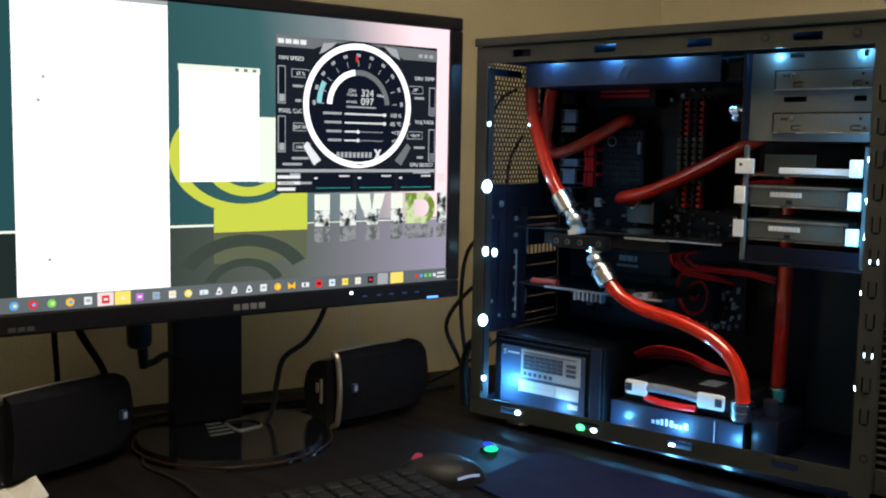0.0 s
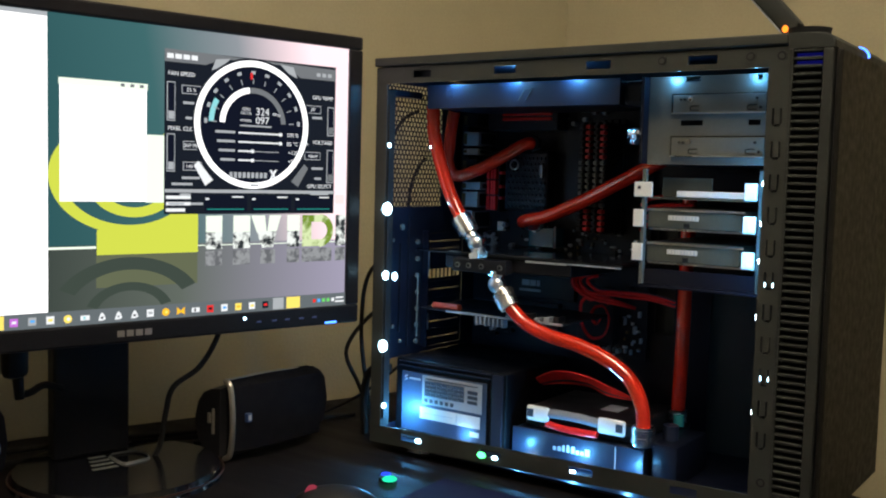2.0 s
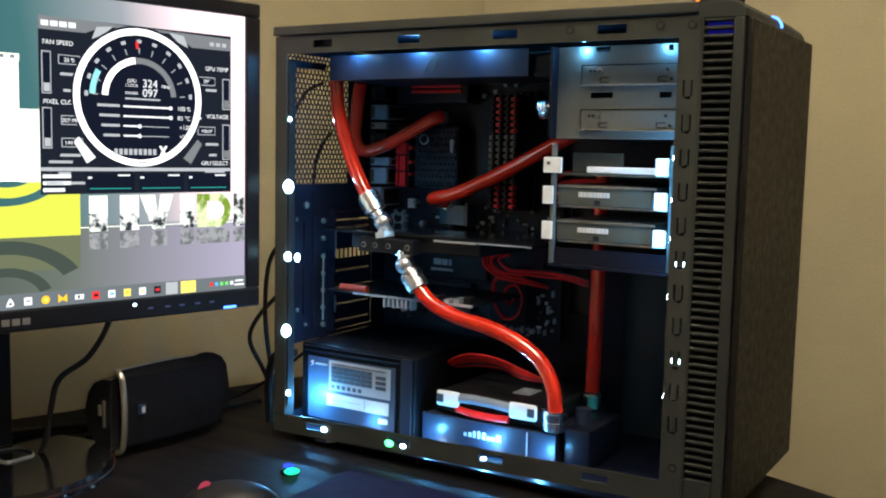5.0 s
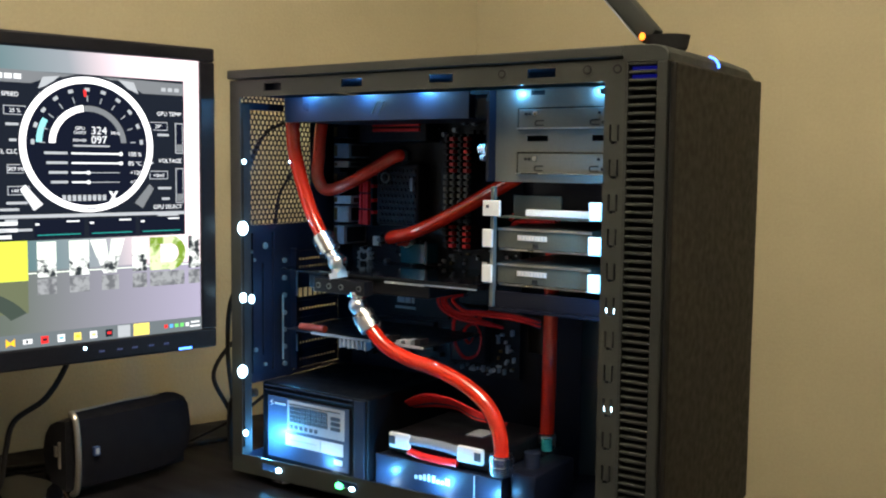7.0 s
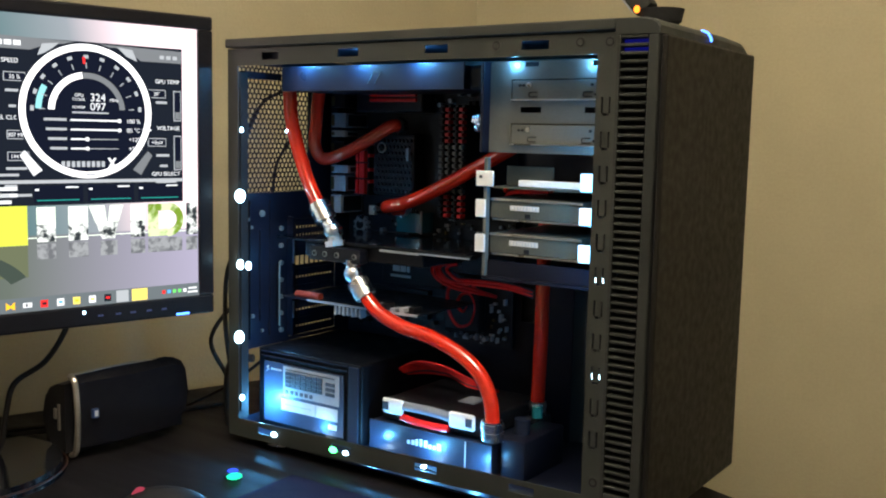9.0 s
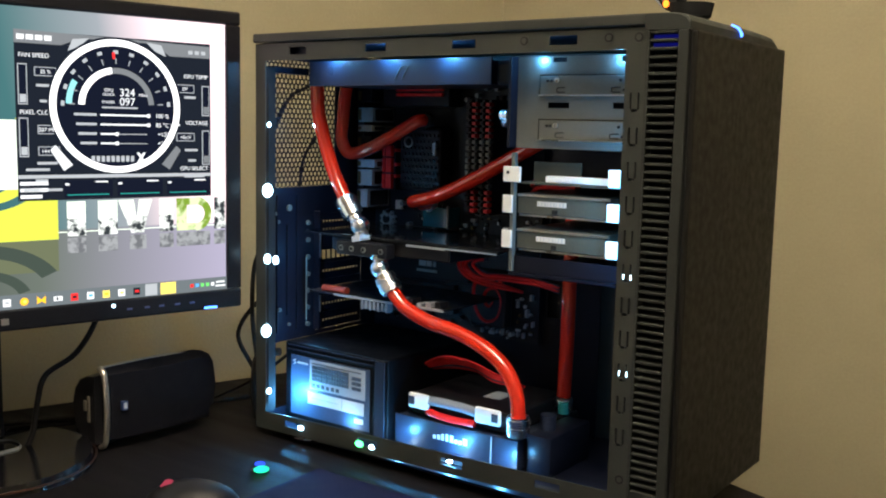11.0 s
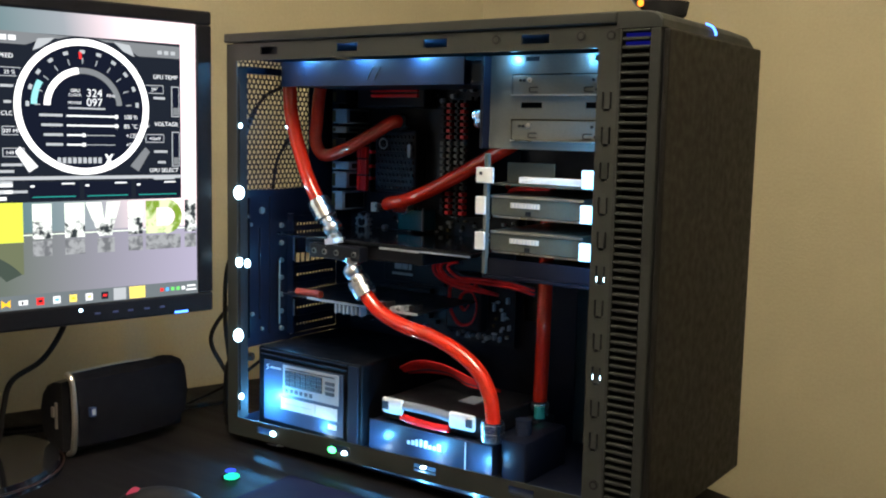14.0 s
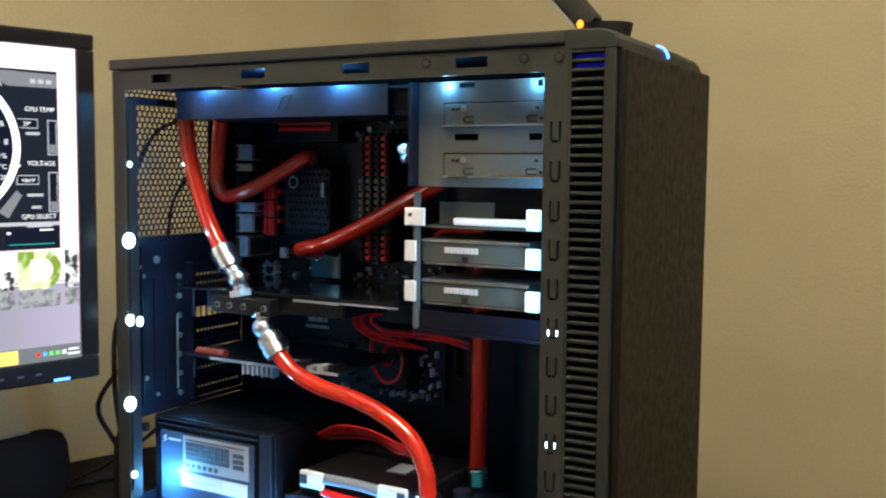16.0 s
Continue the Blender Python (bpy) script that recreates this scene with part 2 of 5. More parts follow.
def part(name, bm, material, parent=None, label="", local=False, smooth=False):
    """Links bm, given in world places (or the parent's own, with local), as one mesh under parent."""
    me = bpy.data.meshes.new(name)
    bmesh.ops.recalc_face_normals(bm, faces=bm.faces)
    bm.to_mesh(me)
    bm.free()
    me.materials.append(material)
    if smooth:
        for p in me.polygons:
            p.use_smooth = True
        me.set_sharp_from_angle(angle=radians(40))
    ob = new(name, me)
    if parent:
        ob.parent = parent
        if not local:
            me.transform(world_of(parent).inverted())
    if label:
        ob["label"] = label
    return ob


def thing(name, place, label, category, group="", kind="", m=None):
    ob = new(name)
    ob.matrix_basis = m if m else Matrix.Translation(place)
    ob.empty_display_size = 0.02
    return tagged(ob, label, category, group, kind)


def single(name, bm, material, label, category, group="", kind="", smooth=False):
    """A thing of one mesh, its origin at the middle of its foot."""
    lo = Vector([min(v.co[i] for v in bm.verts) for i in range(3)])
    hi = Vector([max(v.co[i] for v in bm.verts) for i in range(3)])
    base = Vector(((lo.x + hi.x) / 2, (lo.y + hi.y) / 2, lo.z))
    bmesh.ops.translate(bm, verts=bm.verts, vec=-base)
    ob = part(name, bm, material, smooth=smooth)
    ob.matrix_basis = Matrix.Translation(base)
    return tagged(ob, label, category, group, kind)


def B():
    return bmesh.new()


def box(bm, x0, x1, y0, y1, z0, z1, bevel=0.0, m=None, seg=2):
    r = bmesh.ops.create_cube(bm, size=1.0)
    vs = r["verts"]
    t = Matrix.Translation(((x0 + x1) / 2, (y0 + y1) / 2, (z0 + z1) / 2)) @ Matrix.Diagonal((abs(x1 - x0), abs(y1 - y0), abs(z1 - z0), 1))
    bmesh.ops.transform(bm, matrix=t, verts=vs)
    if bevel:
        es = list({e for v in vs for e in v.link_edges})
        r = bmesh.ops.bevel(bm, geom=es, offset=bevel, segments=seg, affect="EDGES", profile=0.5)
        vs = list({v for f in r["faces"] for v in f.verts} | {v for v in vs if v.is_valid})
    if m:
        bmesh.ops.transform(bm, matrix=m, verts=vs)
    return bm


def cyl(bm, a, b, r, seg=20, r2=None, bevel=0.0):
    a, b = Vector(a), Vector(b)
    d = b - a
    m = Matrix.Translation((a + b) / 2) @ d.to_track_quat("Z", "Y").to_matrix().to_4x4()
    bmesh.ops.create_cone(bm, cap_ends=True, segments=seg, radius1=r, radius2=r if r2 is None else r2, depth=d.length, matrix=m)
    return bm


def ball(bm, c, r, m=None, u=14, v=10):
    bmesh.ops.create_uvsphere(bm, u_segments=u, v_segments=v, radius=r, matrix=Matrix.Translation(c) @ (m or Matrix()))
    return bm


def smooth_line(points, steps=10):
    """A rounded line through the points."""
    p = [Vector(q) for q in points]
    p = [p[0] * 2 - p[1]] + p + [p[-1] * 2 - p[-2]]
    out = []
    for i in range(1, len(p) - 2):
        for k in range(steps):
            t = k / steps
            a, b, c, d = p[i - 1], p[i], p[i + 1], p[i + 2]
            out.append(0.5 * (2 * b + (c - a) * t + (2 * a - 5 * b + 4 * c - d) * t * t + (3 * b - a - 3 * c + d) * t ** 3))
    out.append(p[-2])
    return out


def sweep(bm, points, r, seg=14, steps=10, flat=1.0):
    """A round hose along a rounded line."""
    line = smooth_line(points, steps) if steps > 1 else [Vector(q) for q in points]
    rings, side = [], None
    for i, q in enumerate(line):
        d = (line[min(i + 1, len(line) - 1)] - line[max(i - 1, 0)]).normalized()
        if side is None:
            side = d.orthogonal().normalized()
        side = (side - d * side.dot(d)).normalized()
        up = d.cross(side)
        rings.append([bm.verts.new(q + r * (math.cos(2 * math.pi * k / seg) * side + flat * math.sin(2 * math.pi * k / seg) * up)) for k in range(seg)])
    for a, b in zip(rings, rings[1:]):
        for k in range(seg):
            bm.faces.new((a[k], a[(k + 1) % seg], b[(k + 1) % seg], b[k]))
    bm.faces.new(rings[0])
    bm.faces.new(rings[-1][::-1])
    return bm


def holed(bm, x0, x1, z0, z1, y0, y1, holes):
    """A plate in the xz plane with rectangular holes (x0, x1, z0, z1) cut through, all in one skin."""
    xs = sorted({x0, x1, *[h[0] for h in holes], *[h[1] for h in holes]})
    zs = sorted({z0, z1, *[h[2] for h in holes], *[h[3] for h in holes]})
    nx, nz = len(xs) - 1, len(zs) - 1
    made = {}

    def solid(i, k):
        if not (0 <= i < nx and 0 <= k < nz):
            return False
        mx, mz = (xs[i] + xs[i + 1]) / 2, (zs[k] + zs[k + 1]) / 2
        return not any(h[0] < mx < h[1] and h[2] < mz < h[3] for h in holes)

    def vert(i, k, back):
        if (i, k, back) not in made:
            made[i, k, back] = bm.verts.new((xs[i], y1 if back else y0, zs[k]))
        return made[i, k, back]

    for i in range(nx):
        for k in range(nz):
            if not solid(i, k):
                continue
            ring = ((i, k), (i + 1, k), (i + 1, k + 1), (i, k + 1))
            bm.faces.new([vert(*q, 0) for q in ring])
            bm.faces.new([vert(*q, 1) for q in ring[::-1]])
            for (a, c), (di, dk) in zip(zip(ring, ring[1:] + ring[:1]), ((0, -1), (1, 0), (0, 1), (-1, 0))):
                if not solid(i + di, k + dk):
                    bm.faces.new((vert(*a, 0), vert(*a, 1), vert(*c, 1), vert(*c, 0)))
    return bm


def lettering(name, text, size, material, parent, m, align="LEFT"):
    """Words in the built-in face, as a mesh in the parent's own places; m turns and sets them."""
    cu = bpy.data.curves.new(name, "FONT")
    cu.body, cu.size, cu.align_x, cu.extrude = text, size, align, 0.00005
    tmp = new(name, cu)
    bpy.context.view_layer.update()
    me = bpy.data.meshes.new_from_object(tmp.evaluated_get(bpy.context.evaluated_depsgraph_get()))
    bpy.data.objects.remove(tmp)
    me.transform(m)
    me.materials.clear()
    me.materials.append(material)
    ob = new(name, me)
    ob.parent = parent
    return ob


# ---- the room ----
def room_box(name, x0, x1, y0, y1, z0, z1, material, label, category):
    ob = part(name, box(B(), x0, x1, y0, y1, z0, z1), material)
    ob.matrix_basis = ROOM
    return tagged(ob, label, category, kind="structure")


RX, RY = 3.4, 3.6
room_box("wall_back", -0.12, RX + 0.12, 0, 0.12, FLOOR_Z, CEIL_Z, M_WALL, "plain warm beige painted wall behind the computer", "wall")
room_box("wall_left", -0.12, 0, -RY, 0, FLOOR_Z, CEIL_Z, M_WALL, "plain warm beige painted wall behind the monitor", "wall")
# Right and near walls and the ceiling are unseen, added to bounce lamp light.
room_box("wall_right", RX, RX + 0.12, -RY, 0, FLOOR_Z, CEIL_Z, M_BOUNCEWALL, "unseen pale wall added to bounce light", "wall")
room_box("wall_near", -0.12, RX + 0.12, -RY - 0.12, -RY, FLOOR_Z, CEIL_Z, M_BOUNCEWALL, "unseen pale wall added to bounce light", "wall")
room_box("floor", -0.12, RX + 0.12, -RY - 0.12, 0.12, FLOOR_Z - 0.1, FLOOR_Z, M_FLOOR, "brown carpet floor under the desk", "floor")
room_box("ceiling", -0.12, RX + 0.12, -RY - 0.12, 0.12, CEIL_Z, CEIL_Z + 0.1, M_CEIL, "unseen pale ceiling that bounces the lamp's light", "ceiling")

# ---- desk ----
desk = thing("desk", (0.25, -0.2, FLOOR_Z), "dark black-brown wooden corner desk against beige walls", "desk")
TOP = [(-0.1137, 0.459), (1.00, 0.0134), (0.78, -0.56), (0.60, -0.70), (-0.41, -0.70), (-0.352, -0.25)]
bm = B()
up = [bm.verts.new((x, y, DESK_Z)) for x, y in TOP]
bm.faces.new(up)
r = bmesh.ops.extrude_face_region(bm, geom=list(bm.faces))
bmesh.ops.translate(bm, verts=[v for v in r["geom"] if isinstance(v, bmesh.types.BMVert)], vec=(0, 0, -0.028))
bmesh.ops.bevel(bm, geom=list(bm.edges), offset=0.002, segments=2, affect="EDGES")
part("tabletop", bm, M_DESK, desk)
for x, y in ((-0.08, 0.40), (0.90, 0.02), (0.58, -0.64), (-0.34, -0.62)):
    part("leg", box(B(), x - 0.03, x + 0.03, y - 0.03, y + 0.03, FLOOR_Z, DESK_Z - 0.028, 0.004), M_DESK, desk)

# Body of the added room lamp; it stays out of view.
lampbody = thing("unseen_room_lamp", ROOM_LAMP, "unseen round pendant lamp added as the warm room light", "lamp")
part("cord", cyl(B(), ROOM_LAMP + Vector((0, 0, 0.05)), ROOM_LAMP + Vector((0, 0, 0.42)), 0.004, 10), M_CEIL, lampbody)
part("shade", cyl(B(), ROOM_LAMP, ROOM_LAMP + Vector((0, 0, 0.05)), 0.19, 40, 0.16), glow("warm_shade_glow", (1.0, 0.8, 0.55), 2.0), lampbody)

# ---- computer case ----
Y1 = 0.225            # far side
ZT, ZB = 0.455, -0.008
case = thing("computer_case", (0.265, 0.112, DESK_Z), "black steel tower computer case, side panel removed, on the desk", "computer case")
def lean(bm, per_x, per_y=0.0):
    """Lets a part rise or fall a little along the case."""
    for v in bm.verts:
        v.co.z += per_x * v.co.x + per_y * v.co.y
    return bm


rail_slots = [(0.054, 0.080, 0.4305, 0.4388), (0.166, 0.194, 0.4305, 0.4388), (0.279, 0.307, 0.4305, 0.4388), (0.390, 0.419, 0.4305, 0.4388)]
part("top_rail", holed(B(), 0.0, 0.468, 0.4245, 0.4435, 0.0, 0.0014, rail_slots), M_CASE, case, "top side rail with four latch slots")
part("top_panel", box(B(), -0.002, 0.4858, -0.003, Y1 + 0.003, 0.4450, ZT, 0.0015), M_CASE, case)
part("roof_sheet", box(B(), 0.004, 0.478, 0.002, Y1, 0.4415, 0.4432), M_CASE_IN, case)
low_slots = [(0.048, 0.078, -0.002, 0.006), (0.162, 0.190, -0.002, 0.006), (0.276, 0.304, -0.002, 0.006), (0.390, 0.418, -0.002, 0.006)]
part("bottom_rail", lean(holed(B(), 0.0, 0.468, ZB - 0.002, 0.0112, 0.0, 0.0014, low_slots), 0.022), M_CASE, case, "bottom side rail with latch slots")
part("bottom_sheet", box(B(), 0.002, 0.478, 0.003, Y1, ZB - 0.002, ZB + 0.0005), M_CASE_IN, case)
part("rail_flange", box(B(), 0.004, 0.150, 0.010, 0.0112, 0.4285, 0.4405), M_CASE_IN, case)
part("slot_edge", box(B(), 0.0175, 0.0190, 0.0655, 0.0670, 0.114, 0.192), M_BAY, case)
part("rear_column", box(B(), 0.0, 0.016, 0.0, 0.0014, 0.0085, 0.4255), M_CASE, case)
part("rear_column_return", box(B(), 0.0145, 0.016, 0.0016, 0.016, 0.010, 0.418), M_VOID, case)
tabs = []
for k in range(11):
    z = 0.3790 - k * 0.0304
    tabs += [(0.4735, 0.4751, z - 0.0062, z + 0.0080), (0.4751, 0.4808, z - 0.0084, z - 0.0062), (0.4808, 0.4824, z - 0.0062, z + 0.0080)]
part("front_column", holed(B(), 0.468, 0.4875, ZB + 0.004, 0.4435, 0.0, 0.0014, tabs), M_CASE, case, "front side column with punched clips")
part("front_column_return", box(B(), 0.4675, 0.469, 0.0016, 0.02, 0.010, 0.418), M_CASE_IN, case)
for x, z in ((0.363, 0.4355), (0.451, 0.4355), (0.480, 0.4350), (0.480, 0.0355)):
    screw = part("screw", cyl(B(), (x, -0.0006, z), (x, 0.0, z), 0.0050, 24), M_CASE, case, "black screw ring", smooth=True)
    # Dark disc in front of the ring stands for the recess's shade.
    part("screw_recess_shade", cyl(B(), (x, -0.0009, z), (x, -0.0006, z), 0.0041, 20), M_VOID, screw)
    part("screw_head", cyl(B(), (x, -0.0013, z), (x, -0.0009, z), 0.0026, 16), M_CASE, screw)
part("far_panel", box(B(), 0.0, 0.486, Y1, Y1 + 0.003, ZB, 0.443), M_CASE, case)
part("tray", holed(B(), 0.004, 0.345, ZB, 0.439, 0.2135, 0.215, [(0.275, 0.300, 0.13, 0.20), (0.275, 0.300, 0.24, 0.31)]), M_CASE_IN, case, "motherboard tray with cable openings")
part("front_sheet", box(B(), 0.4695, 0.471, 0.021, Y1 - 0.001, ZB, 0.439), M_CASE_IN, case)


def rear_plate():
    """The rear sheet, built round its openings in the yz plane."""
    b = B()
    turn = Matrix(((0, 1, 0, 0), (1, 0, 0, 0), (0, 0, 1, 0), (0, 0, 0, 1)))
    holed(b, 0.002, Y1, ZB, 0.441, 0.0005, 0.002, [(0.014, 0.134, 0.277, 0.4285), (0.030, 0.185, 0.006, 0.088), (0.100, 0.188, 0.093, 0.242)])
    bmesh.ops.transform(b, matrix=turn, verts=b.verts)
    return b


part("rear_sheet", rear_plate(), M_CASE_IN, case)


def hex_mesh(y0, y1, z0, z1, pitch=0.0068, hole=0.0029):
    """A sheet punched with hexagons, in the yz plane."""
    b = B()
    row = 0
    z = z0 + pitch / 2
    R = pitch / math.sqrt(3)
    while z < z1:
        y = y0 + (pitch / 2 if row % 2 else 0) + pitch / 2
        while y < y1:
            outer = [b.verts.new((0.0012, y + R * math.cos(math.pi / 6 + k * math.pi / 3), z + R * math.sin(math.pi / 6 + k * math.pi / 3))) for k in range(6)]
            inner = [b.verts.new((0.0012, y + hole * math.cos(math.pi / 6 + k * math.pi / 3), z + hole * math.sin(math.pi / 6 + k * math.pi / 3))) for k in range(6)]
            for k in range(6):
                b.faces.new((outer[k], outer[(k + 1) % 6], inner[(k + 1) % 6], inner[k]))
            y += pitch
        z += R * 1.5
        row += 1
    bmesh.ops.remove_doubles(b, verts=b.verts, dist=0.0002)
    r = bmesh.ops.extrude_face_region(b, geom=list(b.faces))
    bmesh.ops.translate(b, verts=[v for v in r["geom"] if isinstance(v, bmesh.types.BMVert)], vec=(-0.0008, 0, 0))
    return b


vent = part("rear_vent", hex_mesh(0.014, 0.134, 0.277, 0.4285), M_CASE_IN, case, "rear fan grille punched with hexagons")
part("vent_crossbar", box(B(), 0.002, 0.012, 0.016, 0.075, 0.412, 0.420), M_CASE_IN, case)
for i in range(7):
    z = 0.104 + i * 0.0212
    b = B()
    if i == 4:
        slots = [(0.004 + k * 0.0090, 0.0112 + k * 0.0090, z - 0.0058, z + 0.0058) for k in range(9)]
    else:
        slots = [(0.0145 + k * 0.0058, 0.0177 + k * 0.0058, z - 0.0015, z + 0.0015) for k in range(12)]
    holed(b, 0.0, 0.0876, z - 0.0105, z + 0.0105, 0.0, 0.0012, slots)
    bmesh.ops.transform(b, matrix=Matrix.Translation((0.0004, 0.1002, 0)) @ Matrix.Rotation(radians(90), 4, "Z"), verts=b.verts)
    part("slot_cover", b, M_CASE_IN, case, "black expansion slot cover pierced by a row of vent holes")
for z in (0.232, 0.2105, 0.189, 0.1675, 0.1465, 0.1255, 0.104):
    part("slot_screw", cyl(B(), (0.0021, 0.0845, z), (0.0050, 0.0845, z), 0.0030, 10), M_BAY, case, "small slot screw")
for y, z, r in ((0.030, 0.246, 0.0022), (0.052, 0.252, 0.0040), (0.034, 0.236, 0.0022), (0.036, 0.128, 0.0026), (0.052, 0.108, 0.0022)):
    part("rear_screw", cyl(B(), (0.0021, y, z), (0.0042, y, z), r, 10), M_BAY, case, "small steel screw")
for y, z0, z1 in ((0.030, 0.100, 0.268), (0.0475, 0.120, 0.232), (0.064, 0.100, 0.268)):
    part("sheet_fold", box(B(), 0.0021, 0.0048, y, y + 0.0012, z0, z1, 0.0004), M_CASE_IN, case, "folded steel ridge")
part("slot_bracket", box(B(), 0.0025, 0.012, 0.0955, 0.0985, 0.096, 0.246), M_CASE_IN, case)
# front bezel with side louvres and door
part("bezel_side_front", box(B(), 0.5168, 0.5265, -0.003, 0.010, 0.004, 0.4403, 0.0015), M_BEZEL, case)
part("bezel_side_rear", box(B(), 0.488, 0.4912, -0.003, 0.010, 0.004, 0.4403, 0.0008), M_BEZEL, case)
part("bezel_side_foot", box(B(), 0.4914, 0.5166, -0.003, 0.010, 0.004, 0.0290, 0.001), M_BEZEL, case)
n = 58
pitch = (0.4400 - 0.0292) / n
bar = bpy.data.meshes.new("louvre")
b = box(B(), 0.4914, 0.5166, -0.0026, 0.008, 0.0, 0.0027, 0.0005, seg=1)
b.to_mesh(bar)
b.free()
bar.materials.append(M_BEZEL)
for i in range(n):
    ob = new("louvre", bar)
    ob.parent = case
    ob.matrix_basis = world_of(case).inverted() @ Matrix.Translation((0, 0, 0.0292 + (i + 0.62) * pitch))
# Black sheet behind the louvres gives the shade in their gaps.
part("louvre_gap_shade", box(B(), 0.4914, 0.5166, 0.0110, 0.0125, 0.0292, 0.4402), M_VOID, case)
for z in (0.4345, 0.4275):
    part("louvre_light", box(B(), 0.4935, 0.5160, 0.0004, 0.0012, z - 0.0024, z + 0.0018), G_DEEPBLUE, case, "deep blue glow behind the uppermost louvres")
part("bezel_core", box(B(), 0.489, 0.516, 0.013, Y1 - 0.006, 0.014, 0.4400), M_VOID, case)


def bezel_cap():
    """Top of the front bezel: rounded towards the door, its ends cut off at a slant."""
    b = B()
    prof = ((0.4862, 0.4405), (0.4862, 0.4546), (0.5130, 0.4546), (0.5195, 0.4535), (0.5245, 0.4510), (0.5275, 0.4470), (0.5280, 0.4405))
    rows = []
    for y, drop, pull in ((-0.0030, 0.0012, 0.0010), (-0.0015, 0.0, 0.0), (0.1700, 0.0, 0.0), (0.2150, 0.0015, 0.0), (0.2300, 0.0085, 0.0015)):
        rows.append([b.verts.new((x - pull * (x > 0.50), y, max(0.4405, z - drop * (x > 0.50)))) for x, z in prof])
    k = len(prof)
    for p, q in zip(rows, rows[1:]):
        for i in range(k):
            b.faces.new((p[i], p[(i + 1) % k], q[(i + 1) % k], q[i]))
    b.faces.new(rows[0])
    b.faces.new(rows[-1][::-1])
    return b


part("bezel_top", bezel_cap(), M_BEZEL, case, "sloping top of the front bezel")
part("bezel_far_side", box(B(), 0.488, 0.5265, Y1 - 0.005, Y1 + 0.004, 0.004, 0.4400, 0.002), M_BEZEL, case)
part("door", box(B(), 0.5285, 0.5342, -0.0025, Y1 + 0.0055, 0.003, 0.4392, 0.002), M_DOOR, case, "matte black front door, closed")
part("power_light", sweep(B(), [(0.5185, 0.1175, 0.4544), (0.5215, 0.117, 0.4532), (0.5250, 0.1165, 0.4512), (0.5285, 0.1155, 0.4465), (0.5290, 0.1152, 0.4435)], 0.0011, 8, 5), G_BLUE, case, "bent blue power light on the bezel edge", smooth=True)
for x, y in ((0.06, 0.03), (0.455, 0.03), (0.06, 0.195), (0.455, 0.18)):
    foot = part("foot", cyl(B(), (x, y, DESK_Z), (x, y, ZB - 0.002), 0.019, 28, 0.020), M_SOFT, case, smooth=True)
    part("foot_ring", cyl(B(), (x, y, DESK_Z + 0.004), (x, y, DESK_Z + 0.008), 0.0215, 28), M_CHROME, foot, "chrome ring", smooth=True)

# ---- drive bays ----
bay = thing("drive_bay", (0.395, 0.10, 0.329), "black steel optical drive bay inside the case", "drive bay")
b = B()
grooves = [(0.361, 0.458, 0.3795, 0.3805), (0.361, 0.458, 0.3990, 0.4000), (0.361, 0.458, 0.3365, 0.3375), (0.361, 0.458, 0.3565, 0.3575), (0.3605, 0.3617, 0.3795, 0.400), (0.3605, 0.3617, 0.3365, 0.3575),
           (0.371, 0.394, 0.368, 0.3735), (0.440, 0.452, 0.368, 0.3735), (0.375, 0.390, 0.412, 0.4165), (0.447, 0.452, 0.411, 0.4165)]
holed(b, 0.336, 0.460, 0.329, 0.4175, 0.034, 0.0352, grooves)
part("side_plate", b, M_BAY, bay, "pressed side plate with slots")
for z0, z1 in ((0.3810, 0.3985), (0.3380, 0.3560)):
    plate = part("pressed_panel", box(B(), 0.3622, 0.457, 0.0325, 0.0338, z0, z1, 0.0004), M_BAY, bay, "raised pressed panel")
    part("panel_lip", box(B(), 0.3622, 0.457, 0.0296, 0.0338, z0 - 0.0014, z0 - 0.0002, 0.0003), M_STEEL, plate, "folded lower lip of the pressed panel")
    for x, dz in ((0.371, 0.013), (0.375, 0.013), (0.381, 0.0135), (0.448, 0.013), (0.452, 0.004)):
        part("rivet", cyl(B(), (x, 0.0312, z0 + dz), (x, 0.0326, z0 + dz), 0.0013 if x != 0.381 else 0.0024, 12), M_VOID if x != 0.381 else M_STEEL, plate)
    for x in (0.382, 0.440):
        part("spring_tab", sweep(B(), [(x + 0.008, 0.0322, z0 + 0.0065), (x, 0.0322, z0 + 0.0062), (x - 0.001, 0.0322, z0 + 0.004), (x, 0.0322, z0 + 0.0022), (x + 0.008, 0.0322, z0 + 0.002)], 0.0005, 6, 5), M_VOID, plate)
part("front_flange", box(B(), 0.3325, 0.3358, 0.022, 0.036, 0.329, 0.4175, 0.0006), M_CASE_IN, bay)
part("floor_plate", box(B(), 0.334, 0.460, 0.036, 0.195, 0.3285, 0.3300), M_CASE_IN, bay)
part("far_plate", box(B(), 0.334, 0.460, 0.1945, 0.196, 0.331, 0.4175), M_CASE_IN, bay)
part("back_plate", box(B(), 0.337, 0.338, 0.037, 0.194, 0.331, 0.4175), M_CASE_IN, bay)
b = B()
cyl(b, (0.311, 0.047, 0.361), (0.321, 0.044, 0.361), 0.0055, 18)
cyl(b, (0.314, 0.045, 0.3525), (0.322, 0.040, 0.3520), 0.0036, 14)
cyl(b, (0.320, 0.044, 0.361), (0.334, 0.040, 0.361), 0.0025, 12)
part("thumbscrew", b, M_CHROME, bay, "bright nickel thumbscrew", smooth=True)

